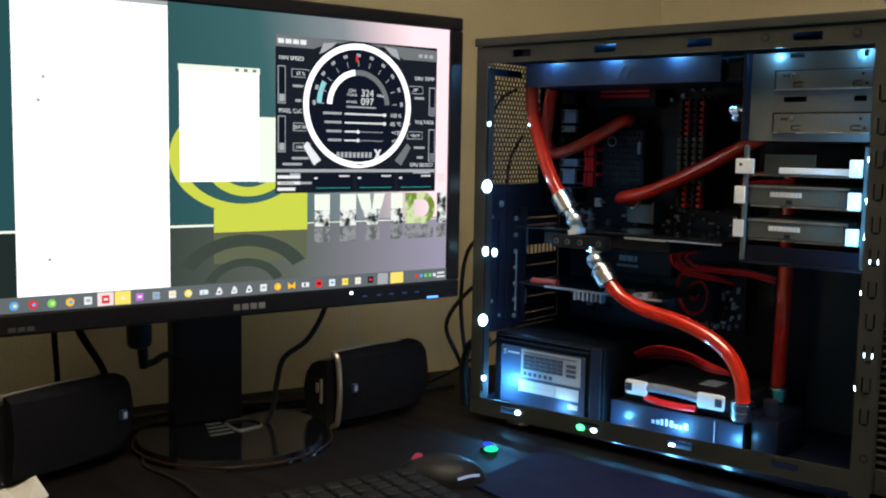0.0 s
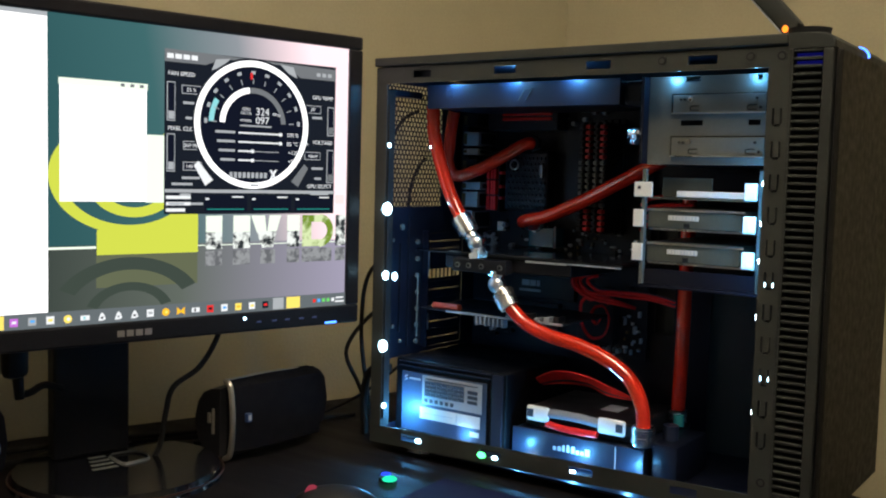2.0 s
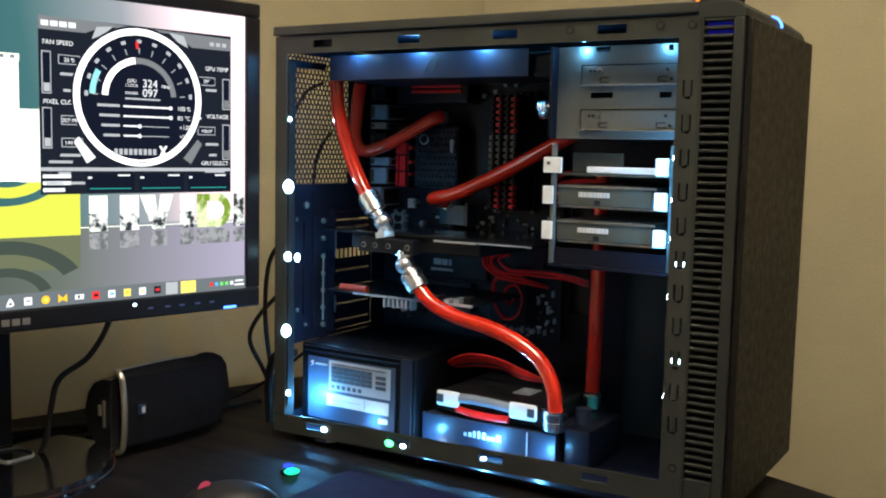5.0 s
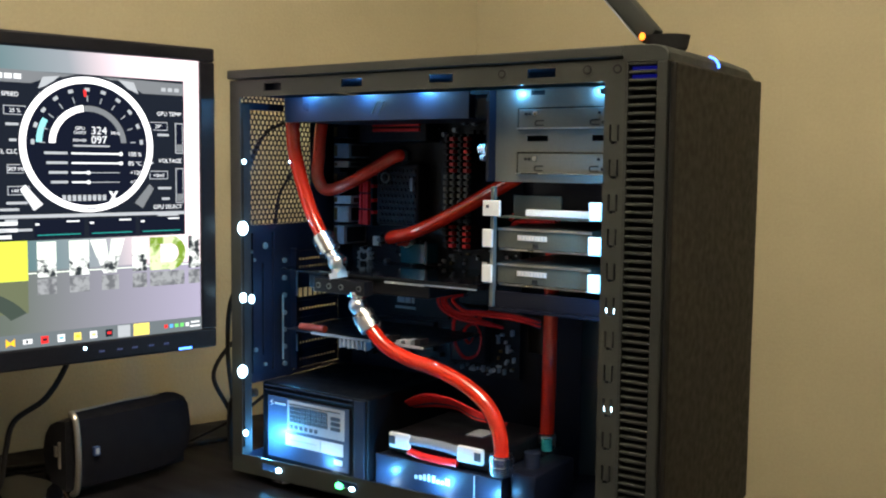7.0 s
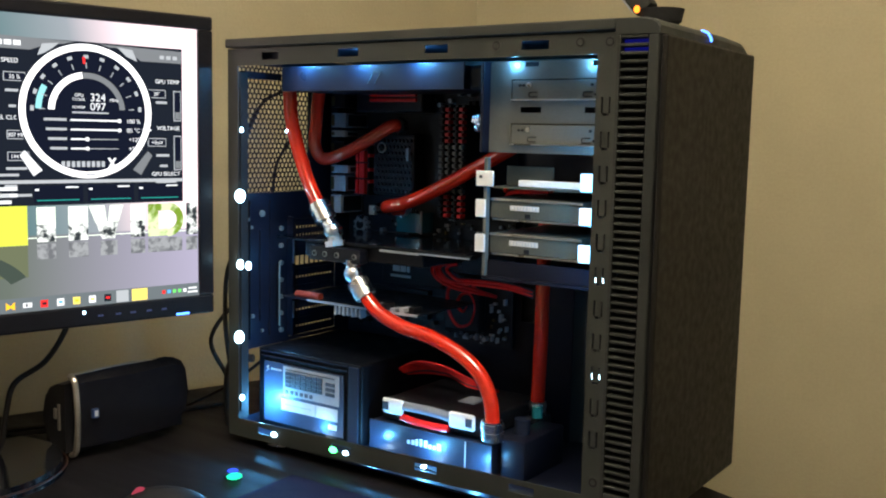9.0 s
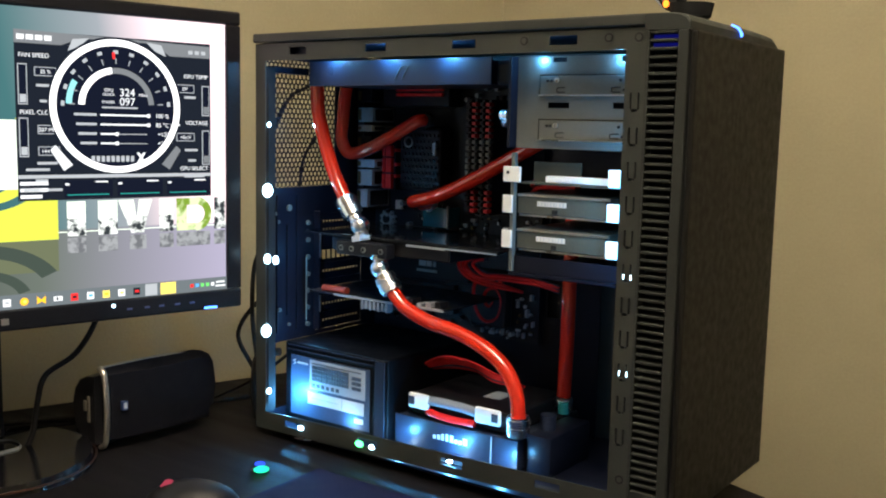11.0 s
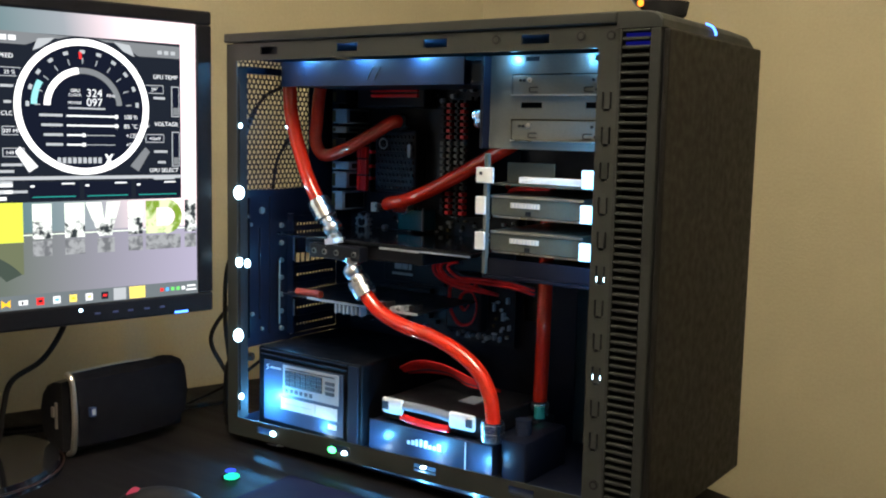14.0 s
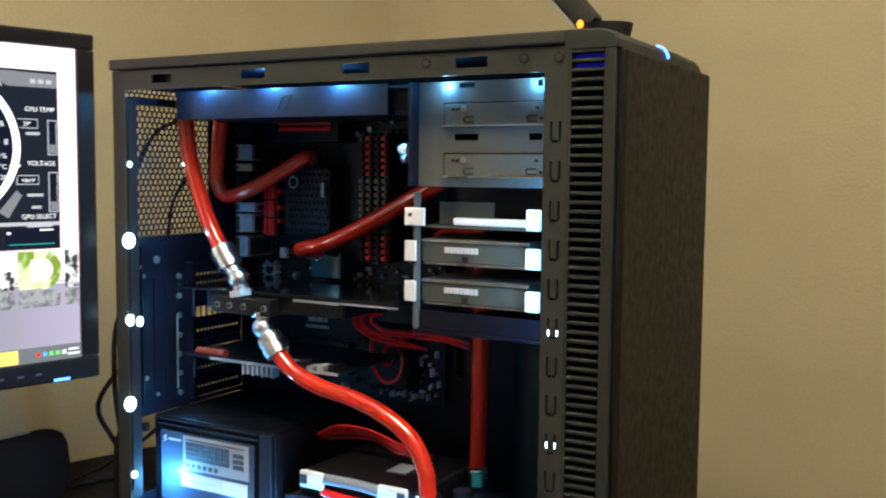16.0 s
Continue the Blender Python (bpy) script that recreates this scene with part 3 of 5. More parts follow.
cage = thing("drive_cage", (0.395, 0.10, 0.208), "black steel hard drive cage with white trays", "drive cage")
part("post_rear", box(B(), 0.3335, 0.3375, 0.030, 0.036, 0.208, 0.327, 0.0005), M_BAY, cage)
part("post_front", box(B(), 0.4555, 0.4600, 0.028, 0.036, 0.208, 0.327, 0.0005), M_CASE, cage)
part("bottom_plate", box(B(), 0.3335, 0.460, 0.030, 0.190, 0.2045, 0.2075, 0.0005), M_CASE_IN, cage)
part("lower_skirt", box(B(), 0.338, 0.4553, 0.0335, 0.0348, 0.2078, 0.224), M_CASE_IN, cage)
part("far_side", box(B(), 0.3335, 0.460, 0.186, 0.188, 0.208, 0.327), M_CASE_IN, cage)


def drive_tray(z, filled):
    t = thing("drive_tray", (0.39, 0.10, z - 0.004), "white drive tray with a dark hard drive in it" if filled else "white drive tray holding a thin solid state drive", "drive tray", group="drive trays")
    b = B()
    box(b, 0.3385, 0.452, 0.040, 0.183, z - 0.004, z - 0.002)
    part("tray_floor", b, M_STEEL if filled else M_DRIVE, t)
    b = box(B(), 0.326, 0.3375 if filled else 0.346, 0.027, 0.0295, z - (0.001 if filled else 0.002), z + (0.017 if filled else 0.0135), 0.0008)
    if not filled:
        holed(b, 0.343, 0.344, z, z + 0.001, 0.027, 0.0295, [])
    part("rear_clip", b, M_WHITE, t, "white plastic clip")
    part("clip_notch", box(B(), 0.3305, 0.3335, 0.0262, 0.0272, z + 0.006, z + 0.009) if not filled else box(B(), 0.3362, 0.337, 0.0275, 0.029, z + 0.003, z + 0.006), M_INK, t)
    part("front_clip", box(B(), 0.4415, 0.4535, 0.027, 0.0325, z - 0.0025, z + 0.0145, 0.0012), M_WHITE, t, "white plastic clip")
    return t


for z in (0.271, 0.236):
    drive_tray(z, True)
    d = thing("hard_drive", (0.385, 0.10, z - 0.002), "dark metal hard drive with a white barcode sticker", "hard drive", group="hard drives")
    part("shell", box(B(), 0.3375, 0.4365, 0.038, 0.180, z - 0.002, z + 0.0185, 0.0012), M_DRIVE, d)
    part("edge", box(B(), 0.338, 0.4405, 0.0365, 0.0379, z + 0.0160, z + 0.0182), M_STEEL, d, "bright edge of the drive lid")
    st = part("sticker", box(B(), 0.3605, 0.3930, 0.0372, 0.0379, z + 0.0068, z + 0.0118), M_PAPER, d, "white barcode sticker")
    b = B()
    for k in range(9):
        box(b, 0.362 + k * 0.0034, 0.3628 + k * 0.0034 + 0.0004 * (k % 3), 0.0366, 0.0371, z + 0.0072, z + 0.0114)
    part("barcode", b, M_INKPALE, st)
    # Dark box on the shell stands for the shade of a hole.
    part("screw_hole_shade", box(B(), 0.3775, 0.3835, 0.0372, 0.0379, z - 0.0005, z + 0.004), M_VOID, d)
drive_tray(0.303, False)
ssd = thing("solid_state_drive", (0.40, 0.09, 0.298), "thin pale solid state drive on its grey bracket plate", "drive")
part("shell", box(B(), 0.3665, 0.438, 0.0410, 0.0520, 0.3015, 0.3080, 0.001), M_WHITE, ssd)
part("face", box(B(), 0.3465, 0.400, 0.0525, 0.0540, 0.3015, 0.3215, 0.0006), M_DRIVE, ssd, "pale grey bracket")

for ob in (bay, cage):
    ob.location.z += 0.006 if ob == bay else 0.003

# ---- LED strip round the opening ----
strip = thing("led_strip", (0.235, 0.008, 0.0), "thin light strip of pale cyan diodes round the case opening", "light strip")
part("tape_top", box(B(), 0.02, 0.462, 0.020, 0.028, 0.4318, 0.4328), M_SOFT, strip)
part("tape_rear", box(B(), 0.0165, 0.0175, 0.003, 0.011, 0.02, 0.40), M_VOID, strip)
part("tape_bottom", box(B(), 0.02, 0.462, 0.033, 0.041, ZB + 0.0008, ZB + 0.0018), M_SOFT, strip)
# Last value is the ball's radius, swollen to include the diode's glare.
LEDS = [((0.0205, -0.001, 0.276), 1, G_LED, 0.0078), ((0.0205, -0.001, 0.196), 1, G_LED, 0.0056), ((0.0185, -0.001, 0.110), 1, G_LED, 0.0074), ((0.0180, 0.004, 0.352), 1, G_LED, 0.0028), ((0.0180, 0.004, 0.036), 1, G_LED, 0.0036)]
for p, on, g, r in LEDS:
    part("diode", ball(B(), p, r, Matrix.Diagonal((0.7, 0.8, 1, 1))), g, strip, "glowing pale cyan diode, enlarged by its glare", smooth=True)
    if p[2] < 0.05:
        lamp("diode_light", "POINT", (0.027, 0.026, p[2] - 0.010), LED_GAIN * (0.20), LED_COLOUR, 0.0016)
        continue
    lamp("diode_light", "POINT", (p[0] + 0.022, p[1] + 0.050, p[2]), LED_GAIN * (0.035), LED_COLOUR, 0.0016)
part("tape_tab", box(B(), 0.0163, 0.0370, -0.0004, 0.0004, 0.1935, 0.1985), M_SOFT, strip)
part("diode", ball(B(), (0.0350, -0.002, 0.196), 0.0050, Matrix.Diagonal((0.7, 0.6, 1, 1))), G_LED, strip, "glowing pale cyan diode, enlarged by its glare", smooth=True)
for x in (0.085, 0.165, 0.245, 0.365, 0.448):
    part("diode", box(B(), x - 0.0025, x + 0.0025, 0.0205, 0.0245, 0.4300, 0.4317, 0.0004), G_HOT, strip)
    lamp("diode_light", "POINT", (x, 0.0365 if x < 0.3 else 0.0300, 0.4285 if x < 0.3 else 0.4195), LED_GAIN * (0.080 if x < 0.3 else 0.024), LED_COLOUR, 0.0016)
for x, e in ((0.112, 0.02), (0.190, 0.065), (0.262, 0.11), (0.328, 0.06)):
    part("diode", box(B(), x - 0.0025, x + 0.0025, 0.034, 0.038, ZB + 0.0019, ZB + 0.0034, 0.0004), G_HOT, strip)
    lamp("diode_light", "POINT", (x, 0.0375, 0.0085), LED_GAIN * (e), LED_COLOUR, 0.0016)
for z, e in ((0.318, 0.06), (0.280, 0.06), (0.245, 0.06), (0.192, 0.03), (0.100, 0.03)):
    part("diode", box(B(), 0.4660, 0.4674, 0.005, 0.009, z - 0.0025, z + 0.0025, 0.0004), G_HOT, strip)
    lamp("diode_light", "POINT", (0.4635, 0.012, z), LED_GAIN * (e), LED_COLOUR, 0.0016)
for x, z in ((0.4743, 0.2240), (0.4816, 0.2240), (0.4743, 0.1350), (0.4816, 0.1350)):
    part("diode", box(B(), x - 0.0008, x + 0.0008, 0.0016, 0.0030, z - 0.0030, z + 0.0014, 0.0004), G_LED, strip, "diode glowing through a punched clip")
for x, g, r in ((0.075, G_LED, 0.0036), (0.165, G_GREEN, 0.0046), (0.183, G_LED, 0.0032)):
    part("diode", ball(B(), (x, -0.001, 0.003), r, Matrix.Diagonal((1.2, 0.6, 0.8, 1))), g, strip, "glowing diode seen at the bottom rail", smooth=True)

# ---- cooling ----
rad = thing("radiator", (0.17, 0.105, 0.398), "black liquid cooling radiator hung under the case roof", "radiator")
part("core", box(B(), 0.060, 0.285, 0.046, 0.165, 0.399, 0.424, 0.001), M_RAD, rad)
part("side_channel", box(B(), 0.043, 0.298, 0.0435, 0.0458, 0.3975, 0.4255, 0.0007), M_RAD, rad, "smooth dark blue-black side channel")
b = box(B(), 0.043, 0.0595, 0.046, 0.165, 0.399, 0.424, 0.002)
part("inlet_tank", b, M_RAD, rad)
part("end_tank", box(B(), 0.299, 0.322, 0.050, 0.165, 0.397, 0.422, 0.004), M_BLACK, rad)
b = B()
sweep(b, [(0.172, 0.0432, 0.4045), (0.180, 0.0432, 0.4175), (0.190, 0.0432, 0.4175), (0.182, 0.0432, 0.4045)], 0.0005, 6, 1)
part("badge", b, M_BAY, rad, "small slanted maker's mark")


def hose(points, label, r=0.0082, fittings=()):
    t = thing("coolant_tube", points[0], label, "coolant tube", group="coolant tubes")
    part("tube", sweep(B(), points, r, 20, 12), M_TUBE, t, smooth=True)
    for pts, rad_, mt in fittings:
        b = B()
        a, c = Vector(pts[0]), Vector(pts[1])
        cyl(b, a, c, rad_, 24)
        d = (c - a).normalized()
        L = (c - a).length
        cyl(b, a + d * L * 0.12, a + d * L * 0.40, rad_ * 1.09, 24)
        cyl(b, a + d * L * 0.55, a + d * L * 0.85, rad_ * 1.07, 16)
        part("compression_fitting", b, mt, t, "bright nickel compression fitting", smooth=True)
    return t


hose([(0.040, 0.060, 0.402), (0.041, 0.060, 0.385), (0.043, 0.060, 0.366), (0.054, 0.060, 0.331), (0.070, 0.060, 0.294), (0.090, 0.060, 0.262)], "glossy red tube from the radiator to the graphics card",
     fittings=[(((0.086, 0.060, 0.268), (0.100, 0.060, 0.249)), 0.0122, M_CHROME)])
hose([(0.157, 0.060, 0.170), (0.164, 0.060, 0.162), (0.181, 0.060, 0.149), (0.213, 0.060, 0.138), (0.249, 0.060, 0.132), (0.286, 0.060, 0.120), (0.314, 0.060, 0.102), (0.329, 0.060, 0.077), (0.333, 0.060, 0.050)],
     "glossy red tube curving from the graphics card to the pump", fittings=[(((0.147, 0.060, 0.183), (0.160, 0.060, 0.166)), 0.0122, M_CHROME), (((0.333, 0.060, 0.053), (0.333, 0.060, 0.032)), 0.0118, M_CHROME)])
hose([(0.020, 0.135, 0.402), (0.014, 0.138, 0.385), (0.008, 0.142, 0.360), (0.006, 0.142, 0.335), (0.018, 0.145, 0.318), (0.047, 0.152, 0.326), (0.085, 0.160, 0.346), (0.108, 0.168, 0.360), (0.116, 0.180, 0.361)],
     "glossy red tube looping from the radiator to the processor block")
hose([(0.124, 0.172, 0.258), (0.122, 0.150, 0.260), (0.132, 0.133, 0.264), (0.160, 0.131, 0.270), (0.196, 0.127, 0.283), (0.238, 0.124, 0.302), (0.281, 0.120, 0.323), (0.325, 0.118, 0.345)], "glossy red tube from the processor block towards the drive bay")
hose([(0.334, 0.160, 0.30), (0.3335, 0.160, 0.22), (0.333, 0.160, 0.184), (0.3325, 0.160, 0.120), (0.331, 0.160, 0.053)], "glossy red tube standing upright behind the drive cage",
     fittings=[(((0.331, 0.160, 0.052), (0.331, 0.160, 0.036)), 0.0094, M_CHROME)])
single("drain_plug", cyl(B(), (0.3365, 0.150, 0.037), (0.3365, 0.150, 0.050), 0.0062, 18), M_TEAL, "small teal plug beside the upright tube", "plug", smooth=True)
# elbows on the graphics card block
for a, c, d in (((0.100, 0.060, 0.249), (0.110, 0.060, 0.238), (0.113, 0.060, 0.222)), ((0.147, 0.060, 0.183), (0.141, 0.060, 0.191), (0.141, 0.060, 0.206))):
    t = thing("angle_fitting", c, "bright nickel angled hose fitting on the card's block", "fitting", group="angle fittings")
    b = B()
    sweep(b, [a, c, d], 0.0084, 18, 8)
    ball(b, c, 0.0112)
    part("elbow", b, M_CHROME, t, smooth=True)
    m = Vector(d) * 0.7 + Vector(c) * 0.3
    part("nut", cyl(B(), m, Vector(d) + (Vector(d) - Vector(c)) * 0.1, 0.0122, 6), M_CHROME, t, "six-sided nut")

# floor radiator with its fan
frad = thing("floor_radiator", (0.255, 0.12, ZB), "black radiator with a plain pale mark lying on the case floor", "radiator")
part("side_channel", box(B(), 0.173, 0.338, 0.052, 0.0545, -0.006, 0.0285, 0.0008), M_RAD, frad)
part("core", box(B(), 0.176, 0.336, 0.055, 0.185, -0.006, 0.0280, 0.001), M_RAD, frad)
part("seam", box(B(), 0.3045, 0.3055, 0.0508, 0.0518, -0.004, 0.027), M_LABEL, frad)
b = B()
for k, (w, hgt) in enumerate(((0.0035, 0.004), (0.004, 0.005), (0.003, 0.007), (0.003, 0.008), (0.004, 0.0075), (0.004, 0.004), (0.004, 0.004), (0.0055, 0.0075))):
    x = 0.228 + k * 0.0058
    box(b, x, x + w, 0.0510, 0.0518, 0.010, 0.010 + hgt)
part("maker_mark", b, M_INKPALE, frad, "row of plain pale bars")
ffan = thing("floor_fan", (0.25, 0.12, 0.029), "dark cooling fan with red ring and pale corner pads", "fan")
part("frame", box(B(), 0.185, 0.322, 0.060, 0.180, 0.0295, 0.0525, 0.003), M_BLACK, ffan)
b = B()
sweep(b, [(0.215, 0.0585, 0.0490), (0.235, 0.0575, 0.0500), (0.262, 0.0575, 0.0495), (0.285, 0.0585, 0.0470)], 0.0055, 10, 8, 0.8)
part("front_bar", b, M_GREYBAR, ffan, "translucent grey bar", smooth=True)
part("red_ring", sweep(B(), [(0.216, 0.0565, 0.037), (0.235, 0.0555, 0.0350), (0.258, 0.0555, 0.0345), (0.280, 0.0565, 0.035)], 0.0042, 10, 8, 0.8), M_RED, ffan, "red ring", smooth=True)
for x0, x1 in ((0.190, 0.219), (0.281, 0.314)):
    pad = part("corner_pad", box(B(), x0, x1, 0.0525, 0.0585, 0.038, 0.0560, 0.003), M_WHITE, ffan, "pale plastic corner pad", smooth=True)
    xm = x1 - 0.010 if x0 > 0.25 else x0 + 0.002
    part("pad_socket", box(B(), xm, xm + 0.008, 0.0518, 0.0526, 0.043, 0.052), M_INK, pad)
part("label_plate", box(B(), 0.262, 0.283, 0.10, 0.128, 0.0528, 0.0538, m=None), M_GREYPORT, ffan, "pale sticker")
pump = thing("pump", (0.35, 0.11, ZB), "black pump block on the case floor", "pump")
part("body", box(B(), 0.341, 0.372, 0.062, 0.150, ZB, 0.036, 0.004), M_CASE_IN, pump, smooth=True)
part("foot", box(B(), 0.302, 0.341, 0.160 - 0.018, 0.160 + 0.018, ZB, 0.036, 0.003), M_BLACK, pump)
part("cap", cyl(B(), (0.352, 0.09, 0.034), (0.352, 0.09, 0.052), 0.0085, 24), M_RAD, pump, "grey cap", smooth=True)

# ---- motherboard ----
mb = thing("motherboard", (0.14, 0.206, 0.095), "black motherboard with red and black heatsinks", "motherboard")
part("board", box(B(), 0.012, 0.268, 0.205, 0.2068, 0.096, 0.405), M_PCB, mb)
part("port_housing", box(B(), 0.006, 0.0175, 0.172, 0.204, 0.246, 0.402, 0.001), M_BLACK, mb)
for x1, z0, z1, m in ((0.040, 0.383, 0.399, M_BLACK), (0.042, 0.358, 0.376, M_GREYBAR), (0.041, 0.346, 0.354, M_SILVER), (0.040, 0.318, 0.340, M_BLACK), (0.046, 0.300, 0.310, M_GREYPORT), (0.042, 0.277, 0.297, M_GREYPORT), (0.035, 0.249, 0.272, M_GREYPORT)):
    port = part("rear_port", box(B(), 0.018, x1, 0.160, 0.204, z0, z1, 0.0008), m, mb, "metal port shell")
    part("port_slot", box(B(), x1 + 0.0005, x1 + 0.0012, 0.1645, 0.200, z0 + 0.002, z1 - 0.002), M_BLACK, port)
    part("port_seam", box(B(), 0.018, 0.0235, 0.1592, 0.1598, z0 + 0.002, z1 - 0.002), M_GOLD, port, "brass contact edge")
vrm = part("side_heatsink", box(B(), 0.0445, 0.0640, 0.180, 0.2045, 0.272, 0.352, 0.001), M_SINK, mb)
for k in range(3):
    for z0, z1 in ((0.2740, 0.2925), (0.2945, 0.3130), (0.3150, 0.3290)):
        part("fin", box(B(), 0.0465 + k * 0.0052, 0.0511 + k * 0.0052, 0.174 + 0.001 * (k == 1), 0.1798, z0, z1, 0.0006), M_RED, vrm, "red fin")
for z in (0.290, 0.305, 0.323, 0.338):
    part("stud", cyl(B(), (0.0672, 0.1760, z), (0.0672, 0.2045, z), 0.0022, 10), M_RED, vrm, "red stud")
top = part("upper_heatsink", box(B(), 0.045, 0.150, 0.176, 0.2045, 0.378, 0.402, 0.002), M_SINK, mb)
for k in range(2):
    part("fin", box(B(), 0.070, 0.142, 0.172, 0.1758, 0.3905 + k * 0.0065, 0.3945 + k * 0.0065, 0.0006), M_RED, top, "red fin")
clear = part("clear_terminal", box(B(), 0.112, 0.150, 0.176, 0.2045, 0.229, 0.2545, 0.0015), M_LEDTINT, mb, "clear plastic block with reflected LED cyan in its colour")
# Thin grey box stands for the glint along the block's edge.
part("edge_glint", box(B(), 0.1505, 0.1530, 0.174, 0.1765, 0.229, 0.2575, 0.0006), M_GREYBAR, clear)
for x, z, w, q in ((0.239, 0.138, 0.003, 0.010), (0.258, 0.149, 0.004, 0.009), (0.252, 0.128, 0.005, 0.012), (0.261, 0.117, 0.003, 0.008)):
    part("pin_header", box(B(), x, x + w * 0.8, 0.199, 0.2045, z, z + q * 0.8, 0.0004), M_GREYPORT, mb)
for k in range(9):
    part("pin_header", box(B(), 0.188 + k * 0.0075, 0.1908 + k * 0.0075, 0.199, 0.2045, 0.1015 + 0.0015 * (k * 7 % 4), 0.1070 + 0.0012 * (k * 5 % 3), 0.0004), M_GREYBAR, mb)
pch = part("chipset_heatsink", box(B(), 0.180, 0.232, 0.186, 0.2045, 0.112, 0.182, 0.004), M_SINK, mb)
b = B()
sweep(b, [(0.196, 0.1855, 0.172), (0.187, 0.1855, 0.160), (0.190, 0.1855, 0.135), (0.203, 0.1855, 0.120), (0.220, 0.1855, 0.125), (0.226, 0.1855, 0.145), (0.219, 0.1855, 0.160), (0.207, 0.1855, 0.158), (0.202, 0.1855, 0.147), (0.209, 0.1855, 0.138), (0.215, 0.1855, 0.145)], 0.0024, 6, 8, 0.4)
sweep(b, [(0.190, 0.1855, 0.178), (0.200, 0.1855, 0.168), (0.222, 0.1855, 0.174), (0.226, 0.1855, 0.164)], 0.0030, 6, 6, 0.4)
part("emblem", b, M_RED, pch, "swirling red emblem")
plate = part("cover_plate", box(B(), 0.075, 0.172, 0.196, 0.2045, 0.160, 0.196, 0.002), M_BLACK, mb)
b = B()
for k, w in enumerate((0.011, 0.008, 0.004)):
    x = (0.094, 0.1065, 0.1165)[k]
    box(b, x, x + w, 0.1945, 0.1957, 0.1765, 0.184)
part("maker_mark", b, M_INKPALE, plate, "three plain pale shapes")
b = B()
for k in range(9):
    box(b, 0.0905 + k * 0.0036, 0.0933 + k * 0.0036, 0.1945, 0.1957, 0.169, 0.1722)
part("print_line", b, M_INKPALE, plate)
for z in (0.222, 0.152, 0.122):
    part("expansion_slot", box(B(), 0.060, 0.150, 0.195, 0.2045, z - 0.0035, z + 0.0035, 0.0006), M_BLACK, mb)
random.seed(5)
for k in range(70):
    x, z = random.uniform(0.03, 0.262), random.choice((random.uniform(0.098, 0.115), random.uniform(0.225, 0.262), random.uniform(0.385, 0.402), random.uniform(0.10, 0.26)))
    if 0.17 < x < 0.235 and 0.11 < z < 0.185:
        continue
    if random.random() < 0.35:
        part("capacitor", cyl(B(), (x, 0.196, z), (x, 0.2045, z), 0.0028, 12), random.choice((M_GREYPORT, M_BLACK)), mb)
    else:
        w, hh = random.uniform(0.002, 0.008), random.uniform(0.0015, 0.005)
        part("chip", box(B(), x, x + w, 0.2015, 0.2045, z, z + hh), random.choice((M_BLACK, M_BLACK, M_GREYPORT, M_INKPALE)), mb)
for k in range(46):
    x, z = (random.uniform(0.20, 0.264), random.uniform(0.098, 0.150)) if k < 26 else (random.uniform(0.135, 0.262), random.uniform(0.226, 0.250))
    if 0.17 < x < 0.236 and 0.11 < z < 0.185:
        continue
    w = random.uniform(0.0015, 0.0045)
    part("chip", box(B(), x, x + w, 0.2005, 0.2045, z, z + random.uniform(0.0012, 0.004)), random.choice((M_INKPALE, M_GREYPORT, M_BAY, M_GOLD)), mb)
part("white_label", box(B(), 0.050, 0.060, 0.1985, 0.2045, 0.246, 0.258, 0.0005), M_WHITE, mb, "small white tag")
b = B()
cyl(b, (0.036, 0.198, 0.232), (0.036, 0.2045, 0.232), 0.0095, 24)
for k in range(10):
    a = k * math.pi / 5
    box(b, -0.0016, 0.0016, 0.199, 0.2045, 0.0085, 0.0125, m=Matrix.Translation((0.036, 0, 0.232)) @ Matrix.Rotation(a, 4, "Y"))
part("gear_emblem", b, M_GREYPORT, mb, "grey gear-shaped emblem")
part("gear_centre", cyl(B(), (0.036, 0.1965, 0.232), (0.036, 0.1975, 0.232), 0.0055, 20), M_PCB, mb)
for k, dx in enumerate((0.202, 0.211, 0.221, 0.230)):
    slot = part("memory_slot", box(B(), dx - 0.003, dx + 0.003, 0.196, 0.2045, 0.250, 0.392, 0.0008), M_BLACK, mb)
    red = k % 2 == 1
    ram = thing("memory_module", (dx, 0.165, 0.252), "black memory module with a row of red heatsink teeth" if red else "black memory module with a row of dark grey heatsink teeth", "memory module", group="memory modules")
    part("body", box(B(), dx - 0.0022, dx + 0.0022, 0.145, 0.1955, 0.253, 0.386, 0.0008), M_BLACK, ram)
    for j in range(18):
        z = 0.2555 + j * 0.0072
        ends = z < 0.281 or z > 0.338
        if red and ends:
            part("tooth", box(B(), dx - 0.0029, dx + 0.0029, 0.140, 0.150, z, z + 0.0046, 0.0008), M_RAMRED, ram, "red heatsink tooth")
        else:
            part("tooth", box(B(), dx - 0.0026, dx + 0.0026, 0.141, 0.150, z, z + 0.0050, 0.0010), M_SINK if ends else M_BAY, ram)
cpu = thing("processor_block", (0.105, 0.185, 0.27), "dark square liquid cooling block on the processor", "cooling block")
part("body", box(B(), 0.070, 0.136, 0.180, 0.2045, 0.274, 0.352, 0.004), M_SINK, cpu)
for i in range(9):
    for j in range(10):
        x, z = 0.0765 + j * 0.006 + (0.003 if i % 2 else 0), 0.280 + i * 0.0078
        if x < 0.131:
            part("stud", cyl(B(), (x, 0.1775, z), (x, 0.1805, z), 0.0025, 6), M_BLACK, cpu)
